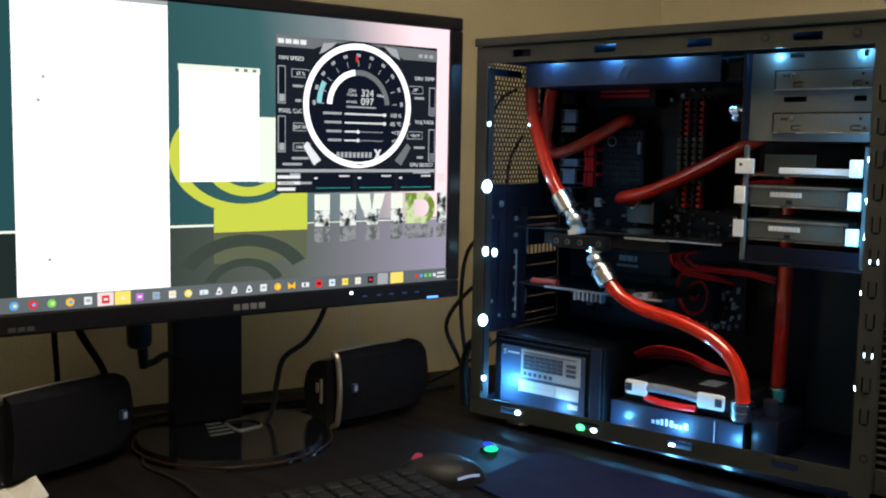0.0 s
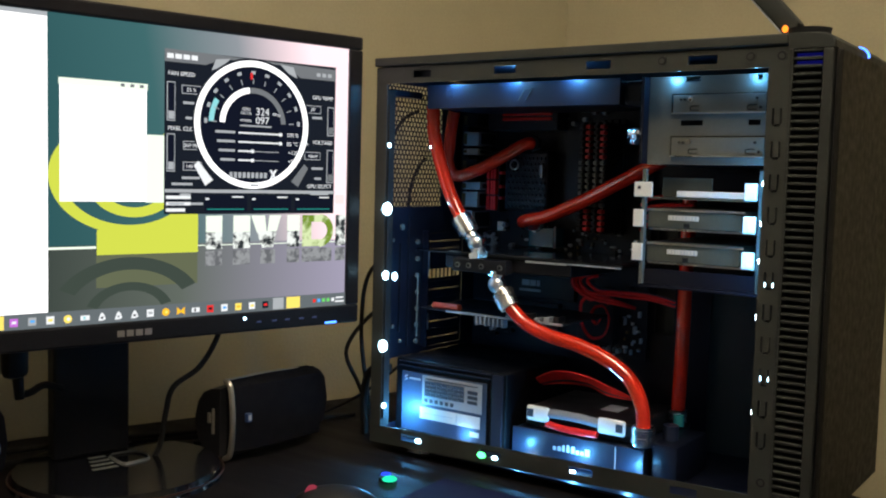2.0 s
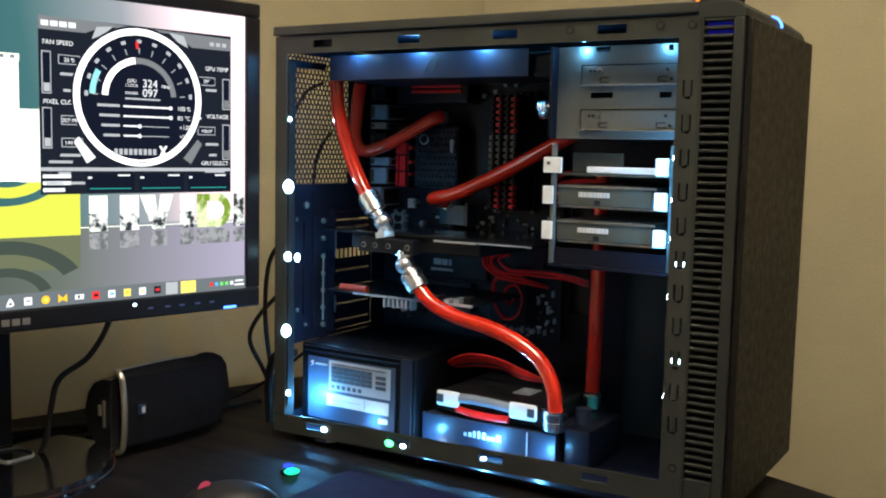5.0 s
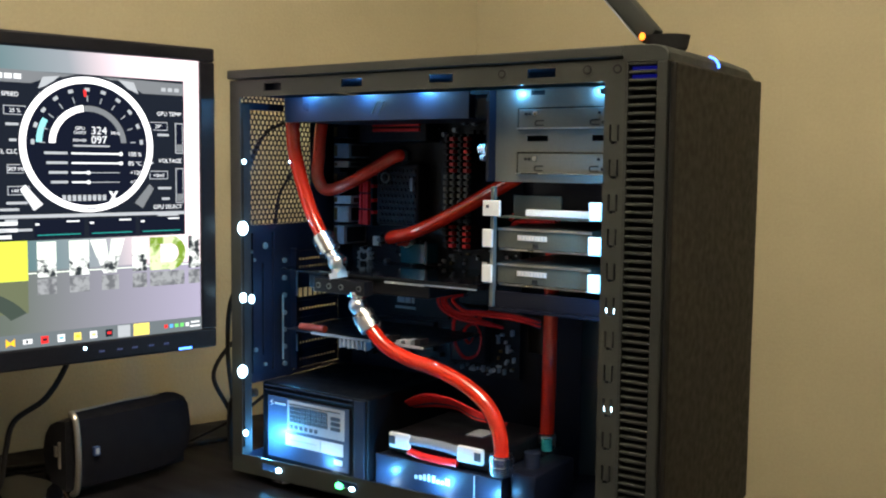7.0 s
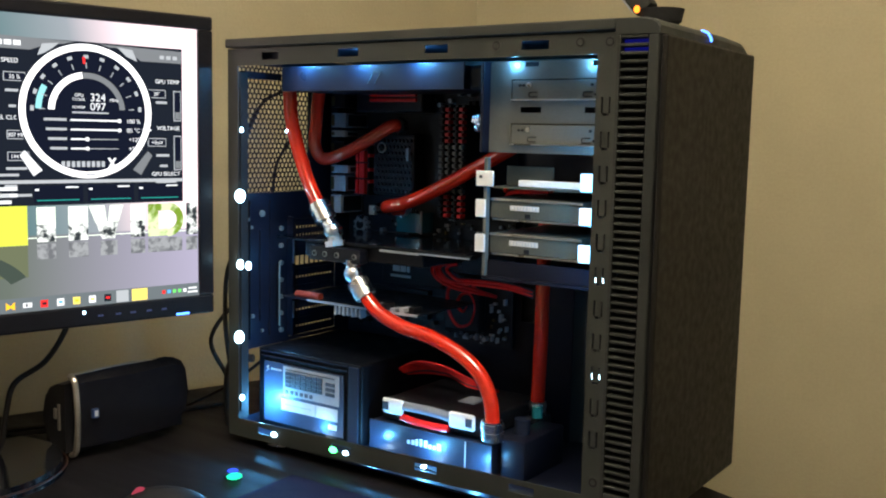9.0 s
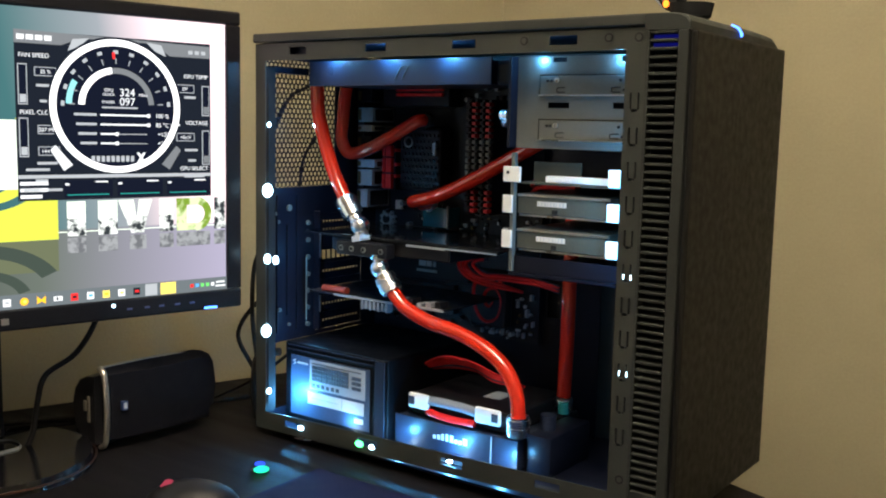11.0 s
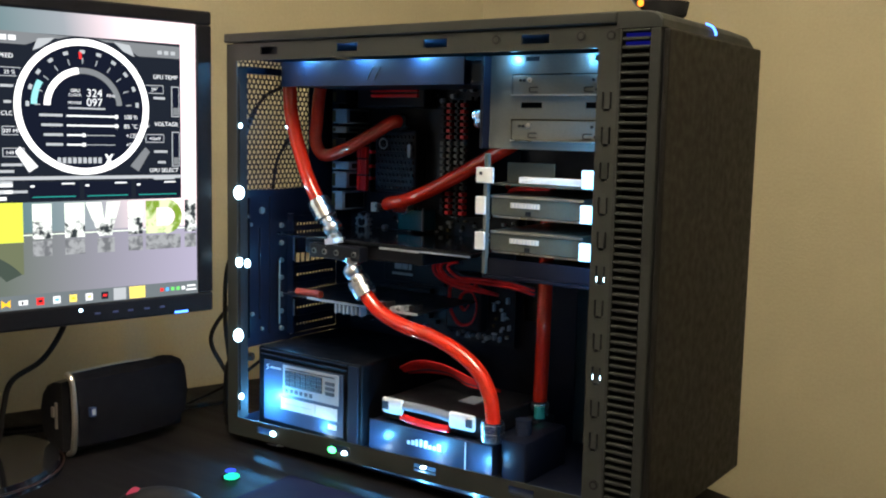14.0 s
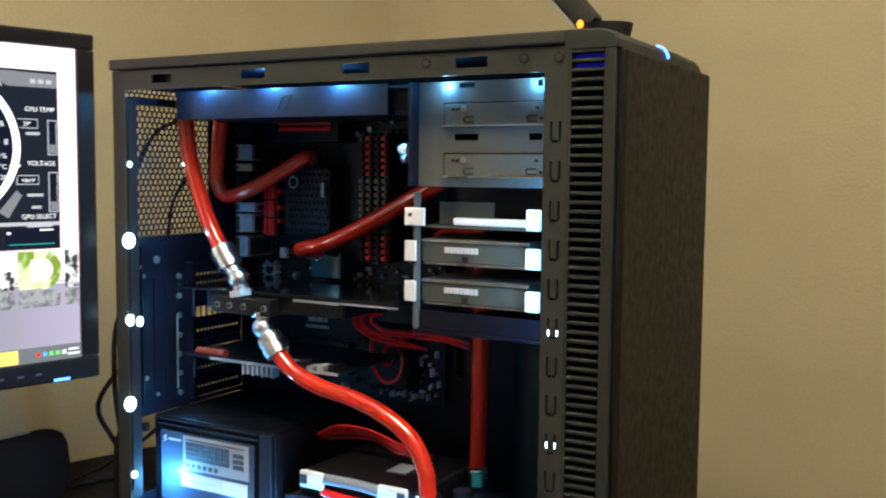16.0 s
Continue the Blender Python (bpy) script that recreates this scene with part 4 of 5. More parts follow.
part("ring", sweep(B(), [(0.088 + 0.006 * math.cos(a * math.pi / 6), 0.176, 0.334 + 0.006 * math.sin(a * math.pi / 6)) for a in range(13)], 0.0012, 6, 2), M_STEEL, cpu, "small bright ring")
# Nut is dull black, as the tube's end sinks into shade.
part("inlet_nut", cyl(B(), (0.116, 0.172, 0.361), (0.116, 0.18, 0.361), 0.0105, 6), M_VOID, cpu)
part("outlet_nut", cyl(B(), (0.124, 0.170, 0.258), (0.124, 0.2045, 0.258), 0.0095, 6), M_CHROME, cpu)
part("side_label", box(B(), 0.1265, 0.131, 0.1745, 0.1795, 0.318, 0.334, 0.0005), M_GREYPORT, cpu)

# ---- cards ----
gpu = thing("graphics_card", (0.16, 0.12, 0.20), "black liquid cooled graphics card lying across the board", "graphics card")
part("circuit_board", box(B(), 0.018, 0.300, 0.062, 0.190, 0.2225, 0.2245), M_PCB, gpu)
part("backplate", box(B(), 0.020, 0.300, 0.060, 0.188, 0.2250, 0.2262, 0.0003), M_BACKPLATE, gpu)
part("water_block", box(B(), 0.060, 0.2345, 0.066, 0.180, 0.2050, 0.2220, 0.002), M_GLOSS, gpu)
blk = part("terminal", box(B(), 0.082, 0.158, 0.050, 0.0655, 0.2035, 0.2200, 0.0012), M_GLOSS, gpu, "black hose terminal")
for x in (0.090, 0.106, 0.124, 0.150):
    part("terminal_screw", cyl(B(), (x, 0.0490, 0.2115), (x, 0.0502, 0.2115), 0.0034, 14), M_BAY, blk)
    # Dark disc on the screw stands for its socket's shade.
    part("screw_socket_shade", cyl(B(), (x, 0.0484, 0.2115), (x, 0.0489, 0.2115), 0.0020, 6), M_VOID, blk)
part("edge_label", box(B(), 0.178, 0.232, 0.0600, 0.0610, 0.2195, 0.2220), M_STEEL, gpu, "pale edge strip")
part("edge_line", box(B(), 0.233, 0.299, 0.0600, 0.0612, 0.2205, 0.2222), M_GREYPORT, gpu)
part("bracket", box(B(), 0.0022, 0.0034, 0.1005, 0.187, 0.1985, 0.2215), M_CASE_IN, gpu, "dark slot bracket")
part("bracket_lip", box(B(), 0.0125, 0.0140, 0.0955, 0.0968, 0.1880, 0.2215), M_STEEL, gpu, "bright steel bracket edge")
part("bracket_tab", box(B(), 0.0022, 0.0140, 0.0955, 0.0968, 0.2217, 0.2235), M_STEEL, gpu)
snd = thing("expansion_card", (0.12, 0.12, 0.15), "slim black expansion card with pale connectors", "expansion card")
part("circuit_board", box(B(), 0.018, 0.225, 0.072, 0.194, 0.1490, 0.1506), M_PCB, snd)
part("bracket_lip", box(B(), 0.0125, 0.0140, 0.0955, 0.0968, 0.1190, 0.1400), M_STEEL, snd, "bright steel bracket edge")
part("edge", box(B(), 0.060, 0.224, 0.0700, 0.0718, 0.1485, 0.1512), M_GREYPORT, snd)
for k in range(7):
    part("connector", box(B(), 0.104 + k * 0.0062, 0.1070 + k * 0.0062, 0.0695, 0.080, 0.1375 + 0.001 * (k % 2), 0.1482, 0.0005), M_GREYPORT, snd)
for k in range(6):
    part("component", box(B(), 0.145 + k * 0.013, 0.152 + k * 0.013, 0.074, 0.09, 0.1508, 0.154 + 0.002 * (k % 3)), random.choice((M_GREYPORT, M_BLACK, M_GREYBAR)), snd)
part("red_capacitor", cyl(B(), (0.035, 0.08, 0.154), (0.075, 0.078, 0.1545), 0.0045, 14), mat("dull_red_plastic", (0.35, 0.06, 0.04), 0.5), snd, "dull red cylinder", smooth=True)

# ---- power supply ----
psu = thing("power_supply", (0.083, 0.12, ZB), "black power supply with a silver data label", "power supply")
part("shell", box(B(), 0.003, 0.166, 0.046, 0.196, ZB + 0.001, 0.0885, 0.0025), M_PSU, psu)
part("front_rim", box(B(), 0.148, 0.1625, 0.0440, 0.0458, -0.004, 0.0860, 0.0004), M_RAD, psu)
for z in (0.0845, 0.0790):
    part("groove_line", box(B(), 0.008, 0.145, 0.0445, 0.0458, z, z + 0.0012), M_RAD, psu)
lab = part("label", box(B(), 0.014, 0.140, 0.0448, 0.0458, 0.000, 0.0735), M_LABELBLUE, psu, "dark blue label")
part("silver_field", box(B(), 0.046, 0.134, 0.0440, 0.0447, 0.0360, 0.0715), M_LABEL, lab, "silver data field")
b = B()
for r_ in range(4):
    for c in range(7):
        box(b, 0.050 + c * 0.0085, 0.0577 + c * 0.0085, 0.0433, 0.0439, 0.0465 + r_ * 0.0048, 0.0508 + r_ * 0.0048)
part("table_print", b, M_INK, lab)
b = B()
for c in range(6):
    box(b, 0.050 + c * 0.0078, 0.0545 + c * 0.0078, 0.0433, 0.0439, 0.0385, 0.0430)
for zz in range(3):
    box(b, 0.114, 0.128, 0.0433, 0.0439, 0.046 + zz * 0.006, 0.050 + zz * 0.006)
box(b, 0.050, 0.128, 0.0433, 0.0439, 0.0672, 0.0682)
part("mark_print", b, M_INK, lab)
part("white_field", box(B(), 0.043, 0.132, 0.0440, 0.0447, 0.0175, 0.0320), M_PAPER, lab, "white sticker")
b = B()
box(b, 0.098, 0.099, 0.0433, 0.0439, 0.019, 0.031)
box(b, 0.050, 0.092, 0.0433, 0.0439, 0.0245, 0.0252)
part("white_print", b, M_INKPALE, lab)
part("small_sticker", box(B(), 0.118, 0.131, 0.0440, 0.0447, 0.0070, 0.0130), M_PAPER, lab)
b = B()
sweep(b, [(0.0225, 0.0442, 0.0680), (0.0185, 0.0442, 0.0665), (0.0225, 0.0442, 0.0640), (0.0185, 0.0442, 0.0620)], 0.0011, 6, 6, 0.4)
for k in range(6):
    box(b, 0.0255 + k * 0.0030, 0.0278 + k * 0.0030, 0.0440, 0.0447, 0.0640, 0.0663)
part("maker_mark", b, M_INKPALE, lab, "pale mark and plain bars")

# ---- sleeved cables ----
def cord_bundle(name, label, lines, r=0.0019):
    t = thing(name, lines[0][0][0], label, "cable bundle")
    for pts, red in lines:
        part("strand", sweep(B(), pts, r, 8, 8), M_REDCORD if red else M_BLKCORD, t, "red braided strand" if red else "", smooth=True)
    return t


lines = []
for k in range(8):
    o, d = k * 0.0034, 0.0030 * (k % 3)
    hook = [(0.219 + o, 0.126 + d, 0.2045), (0.2105 + o, 0.124 + d, 0.2025), (0.2060 + o, 0.124 + d, 0.1960 + 0.0004 * k), (0.2085 + o, 0.126 + d, 0.1880 + 0.0008 * k), (0.2190 + o, 0.128 + d, 0.1805 + 0.0010 * k)]
    if k < 2:
        rest = [(0.234, 0.131 + d, 0.1755 + 0.003 * k), (0.254, 0.136 + d, 0.1725 + 0.003 * k), (0.272, 0.160, 0.166)]
    else:
        rest = [(0.250 + 0.3 * o, 0.134 + d, 0.1790 + 0.0012 * k), (0.276, 0.138 + d, 0.1775 + 0.0014 * k), (0.301, 0.140 + d, 0.1770 + 0.0012 * k), (0.326, 0.150, 0.1700 + 0.0014 * k)]
    lines.append((hook + rest, k in (0, 1, 3, 6)))
cord_bundle("power_cables", "red and black sleeved power cables looping in the case", lines)
lines = []
for k in range(6):
    o = k * 0.003
    lines.append((((0.160 + o * 0.5, 0.116 + o, 0.070 - o * 0.35), (0.190 + o * 0.4, 0.119 + o, 0.0845 - o), (0.228, 0.120 + o, 0.0845 - o * 0.95), (0.260, 0.125, 0.074 - o * 0.6), (0.285, 0.15, 0.058)), k != 4))
cord_bundle("lower_cables", "red sleeved cables above the floor fan", lines, 0.0015)
lines = []
for k in range(4):
    lines.append((((0.262, 0.19, 0.288 - k * 0.010), (0.285, 0.165, 0.297 - k * 0.010), (0.315, 0.150, 0.300 - k * 0.010), (0.345, 0.145, 0.300 - k * 0.01)), True))
cord_bundle("board_cables", "red sleeved cables entering the motherboard", lines, 0.0026)

# ---- wireless stick on the case roof ----
wifi = thing("wireless_stick", (0.452, 0.17, ZT), "black folding wireless stick with an orange light on the case", "wireless adapter")
b = cyl(B(), (0.455, 0.171, ZT), (0.455, 0.171, 0.4670), 0.0245, 32, 0.0190)
cyl(b, (0.455, 0.171, 0.4672), (0.455, 0.171, 0.4700), 0.0180, 32)
cyl(b, (0.455, 0.171, 0.4702), (0.455, 0.171, 0.4835), 0.0200, 32, 0.0228)
part("dock", b, M_VOID, wifi, "round black dock with a waist", smooth=True)
m = Matrix.Translation((0.436, 0.171, 0.484)) @ Matrix.Rotation(radians(-42), 4, "Y")
part("paddle", box(B(), -0.008, 0.012, -0.011, 0.011, -0.004, 0.085, 0.003, m=m), M_BEZEL, wifi, "tilted flat paddle", smooth=True)
part("paddle_edge", box(B(), -0.0095, -0.0085, -0.0105, 0.0105, 0.004, 0.080, 0.0003, m=m), M_GREYPORT, wifi)
part("light", ball(B(), (0.4325, 0.159, 0.4835), 0.0032, Matrix.Diagonal((1, 0.7, 1.2, 1))), G_ORANGE, wifi, "glowing orange light", smooth=True)

# ---- monitor ----
U = Vector((0.24, 0.971, 0)).normalized()
NB = Vector((-U.y, U.x, 0))                      # away from the viewer
BR = Vector((-0.022, -0.027, 0.159))             # lower right corner of the picture
foot = BR + U * -0.265 + NB * 0.045
MON = Matrix.Translation((foot.x, foot.y, DESK_Z)) @ Matrix(((U.x, NB.x, 0, 0), (U.y, NB.y, 0, 0), (0, 0, 1, 0), (0, 0, 0, 1)))
mon = thing("monitor", None, "black flat monitor showing a bright desktop, on a round stand", "monitor", m=MON)


PANE = {"scale": 1.0, "shift": 0.0, "rise": 1.0, "lift": 0.0}     # how a window's own measures lie on the picture


def ux(u):
    return u * PANE["scale"] + PANE["shift"] + 0.265


def vz(v):
    return v * PANE["rise"] + PANE["lift"] + 0.159 - DESK_Z


YF = -0.045     # plane of the picture in the monitor's own places


def mpart(name, bm, material, parent=None, label="", smooth=False):
    return part(name, bm, material, parent or mon, label, local=True, smooth=smooth)


SW, SH = 0.531, 0.305
mpart("bezel_top", box(B(), ux(-SW - 0.018), ux(0.0185), YF - 0.004, YF + 0.012, vz(SH), vz(SH + 0.0155), 0.0025), M_GLOSS, label="glossy black frame")
mpart("bezel_bottom", box(B(), ux(-SW - 0.018), ux(0.0185), YF - 0.004, YF + 0.012, vz(-0.0220), vz(0.0), 0.0025), M_GLOSS, label="glossy black frame")
mpart("bezel_right", box(B(), ux(0.0), ux(0.0183), YF - 0.0038, YF + 0.012, vz(0.0005), vz(SH - 0.0005), 0.0015), M_GLOSS, label="glossy black frame")
mpart("bezel_left", box(B(), ux(-SW - 0.018), ux(-SW), YF - 0.0038, YF + 0.012, vz(0.0005), vz(SH - 0.0005), 0.0015), M_GLOSS, label="glossy black frame")
mpart("housing", box(B(), ux(-SW - 0.016), ux(0.0165), YF + 0.0122, YF + 0.034, vz(-0.020), vz(SH + 0.013), 0.006), M_BLACK)
mpart("housing_bulge", box(B(), ux(-0.42), ux(-0.11), YF + 0.0342, YF + 0.115, vz(0.02), vz(0.25), 0.012), M_BLACK)
mpart("stand_column", box(B(), ux(-0.308), ux(-0.222), 0.064, 0.086, 0.012, vz(0.10), 0.003), M_BLACK, label="flat upright stand column")
base = mpart("stand_base", cyl(B(), (0.008, 0.010, 0.0), (0.008, 0.010, 0.012), 0.112, 64, 0.108), M_BACKPLATE, label="round glossy black base", smooth=True)
mpart("base_ring", sweep(B(), [(0.008 + 0.1125 * math.cos(a * math.pi / 24), 0.010 + 0.1125 * math.sin(a * math.pi / 24), 0.006) for a in range(49)], 0.0012, 6, 1), mat("dull_copper_ring", (0.07, 0.03, 0.02), 0.35, metal=0.6), base, "dull copper ring")
M_MARK = mat("grey_print", (0.11, 0.115, 0.115), 0.4)
for k in range(4):
    mpart("base_mark", box(B(), -0.022 + k * 0.004, 0.006 + k * 0.001, 0.004 + k * 0.0145, 0.011 + k * 0.0145, 0.0122, 0.0125), M_MARK, base, "grey stripe of a round mark")
mpart("base_mark", sweep(B(), [(0.010, 0.044, 0.0123), (0.012, 0.0078, 0.0123), (0.032, 0.0075, 0.0123), (0.044, 0.012, 0.0123), (0.049, 0.029, 0.0123), (0.044, 0.046, 0.0123), (0.032, 0.051, 0.0123), (0.016, 0.051, 0.0123)], 0.0030, 6, 6, 0.1), M_MARK, base, "grey curve of a round mark")
b = B()
for k in range(4):
    box(b, ux(-0.283 + k * 0.0098), ux(-0.2755 + k * 0.0098), YF - 0.0046, YF - 0.0041, vz(-0.0150), vz(-0.0085), m=None)
mpart("maker_mark", b, M_SILVER, label="four plain silver shapes")
b = B()
for k in range(3):
    box(b, ux(-0.510 + k * 0.0085), ux(-0.5035 + k * 0.0085), YF - 0.0046, YF - 0.0041, vz(-0.0175), vz(-0.0135))
mpart("badge", b, mat("dim_grey_print", (0.07, 0.07, 0.075), 0.4), label="small grey badge")
b = B()
for k, u in enumerate((-0.122, -0.102, -0.085, -0.066, -0.048)):
    box(b, ux(u), ux(u + 0.006), YF - 0.0046, YF - 0.0041, vz(-0.0125), vz(-0.0105))
mpart("button_mark", b, mat("blue_grey_print", (0.10, 0.13, 0.30), 0.4))
mpart("status_light", ball(B(), (ux(-0.137), YF - 0.004, vz(-0.0065)), 0.0017), G_LED, label="white status light")
mpart("power_light", box(B(), ux(-0.030), ux(-0.014), YF - 0.0047, YF - 0.0042, vz(-0.0205), vz(-0.0182)), G_BLUE, label="blue power light")

screen = mpart("screen", box(B(), ux(-SW), ux(0), YF, YF + 0.003, vz(0), vz(SH)), G_WALLPAPER, label="lit screen with a teal and grey desktop picture")


def flat(name, u0, u1, v0, v1, layer, material, label=""):
    y = YF - 0.0003 * layer
    return mpart(name, box(B(), ux(u0), ux(u1), y - 0.0001, y + 0.0001, vz(v0), vz(v1)), material, screen, label)


def poly(name, pts, layer, material, label=""):
    b = B()
    y = YF - 0.0003 * layer
    b.faces.new([b.verts.new((ux(u), y, vz(v))) for u, v in pts])
    return mpart(name, b, material, screen, label)


def arc(name, c, r0, r1, a0, a1, layer, material, label="", squash=1.0, n=48):
    """A flat piece of a ring, angles in degrees from the right, upwards."""
    b = B()
    y = YF - 0.0003 * layer
    ring = []
    for k in range(n + 1):
        a = radians(a0 + (a1 - a0) * k / n)
        ring.append([b.verts.new((ux(c[0] + r * math.cos(a)), y, vz(c[1] + squash * r * math.sin(a)))) for r in (r0, r1)])
    for p, q in zip(ring, ring[1:]):
        b.faces.new((p[0], p[1], q[1], q[0]))
    return mpart(name, b, material, screen, label)


def words(text, u, v, size, layer, material=None, align="LEFT"):
    m = Matrix.Translation((ux(u), YF - 0.0003 * layer, vz(v))) @ Matrix.Rotation(radians(90), 4, "X")
    return lettering("screen_text", text, size, material or G_TEXT, screen, m, align)


# desktop picture: a lime eye emblem and its dim reflection
flat("horizon_line", -SW, -0.3035, 0.0760, 0.0785, 1, G_PAPER)
flat("horizon_line", -0.193, 0.0, 0.0760, 0.0770, 1, G_PAPER)
E2 = (-0.268, 0.150)
arc("emblem_ring", E2, 0.070, 0.083, 150, 330, 2, G_LIME, "lime curved band", 0.72)
arc("emblem_ring", E2, 0.070, 0.083, -30, 60, 2, G_LIME, "lime curved band", 0.72)
arc("emblem_swirl", (-0.264, 0.142), 0.034, 0.048, 190, 350, 3, G_LIME, "lime inner swirl", 0.72)
poly("emblem_block", [(-0.3033, 0.0695), (-0.193, 0.0695), (-0.193, 0.1115), (-0.209, 0.1125), (-0.254, 0.097), (-0.3033, 0.095)], 4, G_LIME, "solid lime block")
poly("pale_block", [(-0.252, 0.1225), (-0.2306, 0.1225), (-0.2306, 0.1926), (-0.252, 0.1926)], 4, G_PAPER)
arc("emblem_reflection", (-0.268, 0.006), 0.066, 0.084, 30, 150, 1, G_LIMEDARK, "dim reflected band", 0.72)
poly("block_reflection", [(-0.3033, 0.036), (-0.193, 0.036), (-0.193, 0.0690), (-0.3033, 0.0690)], 0.6, G_LIMEFAINT)
arc("emblem_reflection", (-0.268, 0.006), 0.036, 0.048, 20, 160, 1.2, G_LIMEDARK, "dim reflected band", 0.72)
LT, LB = 0.1085, 0.0720
LM = 0.0905
for a, c in ((-0.1835, -0.1640), (-0.1505, -0.1295), (-0.0815, -0.0650)):
    flat("letter_block", a, c, LB, LM, 2, G_PHOTO, "mottled dark lower half")
    flat("letter_block", a, c, LM, LT, 2, G_PAPER, "white upper half")
poly("letter_block", [(-0.1215, LM), (-0.0955, LM), (-0.1000, LB), (-0.1140, LB)], 2, G_PHOTO, "mottled dark lower half")
for a, c, p, q in ((-0.1285, -0.1110, -0.1085, -0.1215), (-0.1050, -0.0900, -0.0955, -0.1075)):
    poly("letter_block", [(a, LT), (c, LT), (p, LM), (q, LM)], 2, G_PAPER, "white upper stroke")
arc("letter_block", (-0.0375, (LT + LB) / 2), 0.0105, 0.01925, -90, 90, 2, G_PHOTOLIME, "mottled green block")
flat("letter_block", -0.0613, -0.0375, LB, LB + 0.0080, 2.2, G_PHOTOLIME, "mottled green block")
flat("letter_block", -0.0613, -0.0375, LT - 0.0080, LT, 2.2, G_PHOTOLIME, "mottled green block")
flat("letter_block", -0.0613, -0.0490, LB + 0.0081, LT - 0.0081, 2.4, G_PHOTOLIME, "mottled green block")
flat("letter_block", -0.0150, -0.0010, LB, LT, 2, G_PHOTO, "mottled pale block")
for a, c in ((-0.1835, -0.164), (-0.1505, -0.1295), (-0.116, -0.097), (-0.0815, -0.065), (-0.0613, -0.020), (-0.015, -0.001)):
    flat("block_reflection", a, c, 0.0540, 0.0700, 1, G_PHOTODIM)
flat("bin_icon", -0.016, -0.004, 0.122, 0.132, 2, G_PINK)
# windows
flat("window_panel", -0.5005, -0.3515, 0.0150, 0.312 - 0.008, 5, G_WHITE, "blank white document window")
flat("title_bar", -0.5005, -0.3515, 0.3005, 0.3047, 6, G_MID)
for u, v in ((-0.474, 0.222), (-0.479, 0.200), (-0.472, 0.048)):
    flat("window_mark", u, u + 0.003, v, v + 0.003, 6, G_MID)
flat("window_panel", -0.3400, -0.2515, 0.1235, 0.2375, 5, G_WHITE, "small blank white window")
flat("title_bar", -0.3410, -0.2505, 0.2375, 0.2440, 5, G_PAPER)
for k in range(3):
    flat("window_button", -0.279 + k * 0.010, -0.275 + k * 0.010, 0.2395, 0.2425, 6, G_GREY)
# tuning window
PANE.update(scale=1.029, shift=-0.00098, rise=1.018, lift=-0.0056)
flat("tuning_panel", -0.2250, -0.0180, 0.1140, 0.2820, 7, G_DARK, "dark tuning window with a round dial")
poly("tuning_header", [(-0.2250, 0.2700), (-0.180, 0.2700), (-0.160, 0.2780), (-0.085, 0.2780), (-0.065, 0.2660), (-0.0180, 0.2660), (-0.0180, 0.2790), (-0.225, 0.2830)], 8, G_GREY)
for k in range(4):
    flat("header_mark", -0.2225 + k * 0.0088, -0.2155 + k * 0.0088, 0.2735, 0.2785, 9, G_TEXT)
for k in range(3):
    flat("header_button", -0.044 + k * 0.0075, -0.039 + k * 0.0075, 0.2695, 0.2735, 9, G_MID)
for s in (-1, 1):
    poly("corner_flash", [(-0.1215 + s * 0.030, 0.2790), (-0.1215 + s * 0.047, 0.2770), (-0.1215 + s * 0.052, 0.2650), (-0.1215 + s * 0.040, 0.2700)], 9, G_MID)
C = (-0.1238, 0.2105)
arc("dial_disc", C, 0.0, 0.0655, 0, 360, 10, G_NAVY, "dark dial", n=72)
arc("dial_ring", C, 0.0625, 0.0692, 0, 360, 11, G_WHITE, "white dial ring", n=72)
arc("dial_rim", C, 0.0692, 0.0715, 0, 360, 10, G_DARK, n=72)
arc("gauge_track", C, 0.0340, 0.0400, 4, 178, 11, G_GREY)
arc("gauge_arc", C, 0.0340, 0.0405, 98, 178, 12, G_WHITE, "white gauge arc")
arc("gauge_bar", C, 0.0470, 0.0530, 150, 178, 11, G_CYAN, "cyan gauge bar")
for k in range(11):
    a = 178 - k * 17.4
    arc("gauge_tick", C, 0.0545, 0.0580, a - 2.6, a + 2.6, 12, G_MID, n=4)
    arc("gauge_hair", C, 0.0440, 0.0500, a - 0.6, a + 0.6, 12, G_MID, n=2)
arc("gauge_needle", C, 0.0490, 0.0560, 92, 95, 13, G_REDPX, n=3)
words("324", -0.1215, 0.2215, 0.0115, 12)
words("097", -0.1215, 0.2120, 0.0115, 12)
words("MHz", -0.1005, 0.2215, 0.005, 12)
words("GPU", -0.1375, 0.2255, 0.005, 12)
words("CLOCK", -0.1395, 0.2215, 0.004, 12)
words("POWER", -0.1400, 0.2135, 0.004, 12)
flat("dial_line", -0.1400, -0.1020, 0.2085, 0.2102, 12, G_MID)
for k, (uu, val) in enumerate(((-0.0905, "100 %"), (-0.0905, "85 °C"), (-0.125, "+120"), (-0.125, "+200"))):
    v = 0.2010 - k * 0.0098
    flat("slider_line", -0.142, -0.092, v, v + 0.0008, 11, G_MID)
    flat("slider_fill", -0.142, uu - 0.001, v - 0.0004, v + 0.0014, 12, G_TEXT, "pale slider")
    flat("slider_name", -0.169 + 0.002 * k, -0.146, v - 0.0006, v + 0.0020, 12, G_MID)
    arc("slider_knob", (uu, v + 0.0005), 0.0, 0.0022, 0, 360, 13, G_TEXT, n=12)
    words(val, -0.0675, v - 0.0016, 0.0064, 12, align="RIGHT")
flat("dial_slot", -0.065, -0.055, 0.1915, 0.1935, 12, G_TEXT)
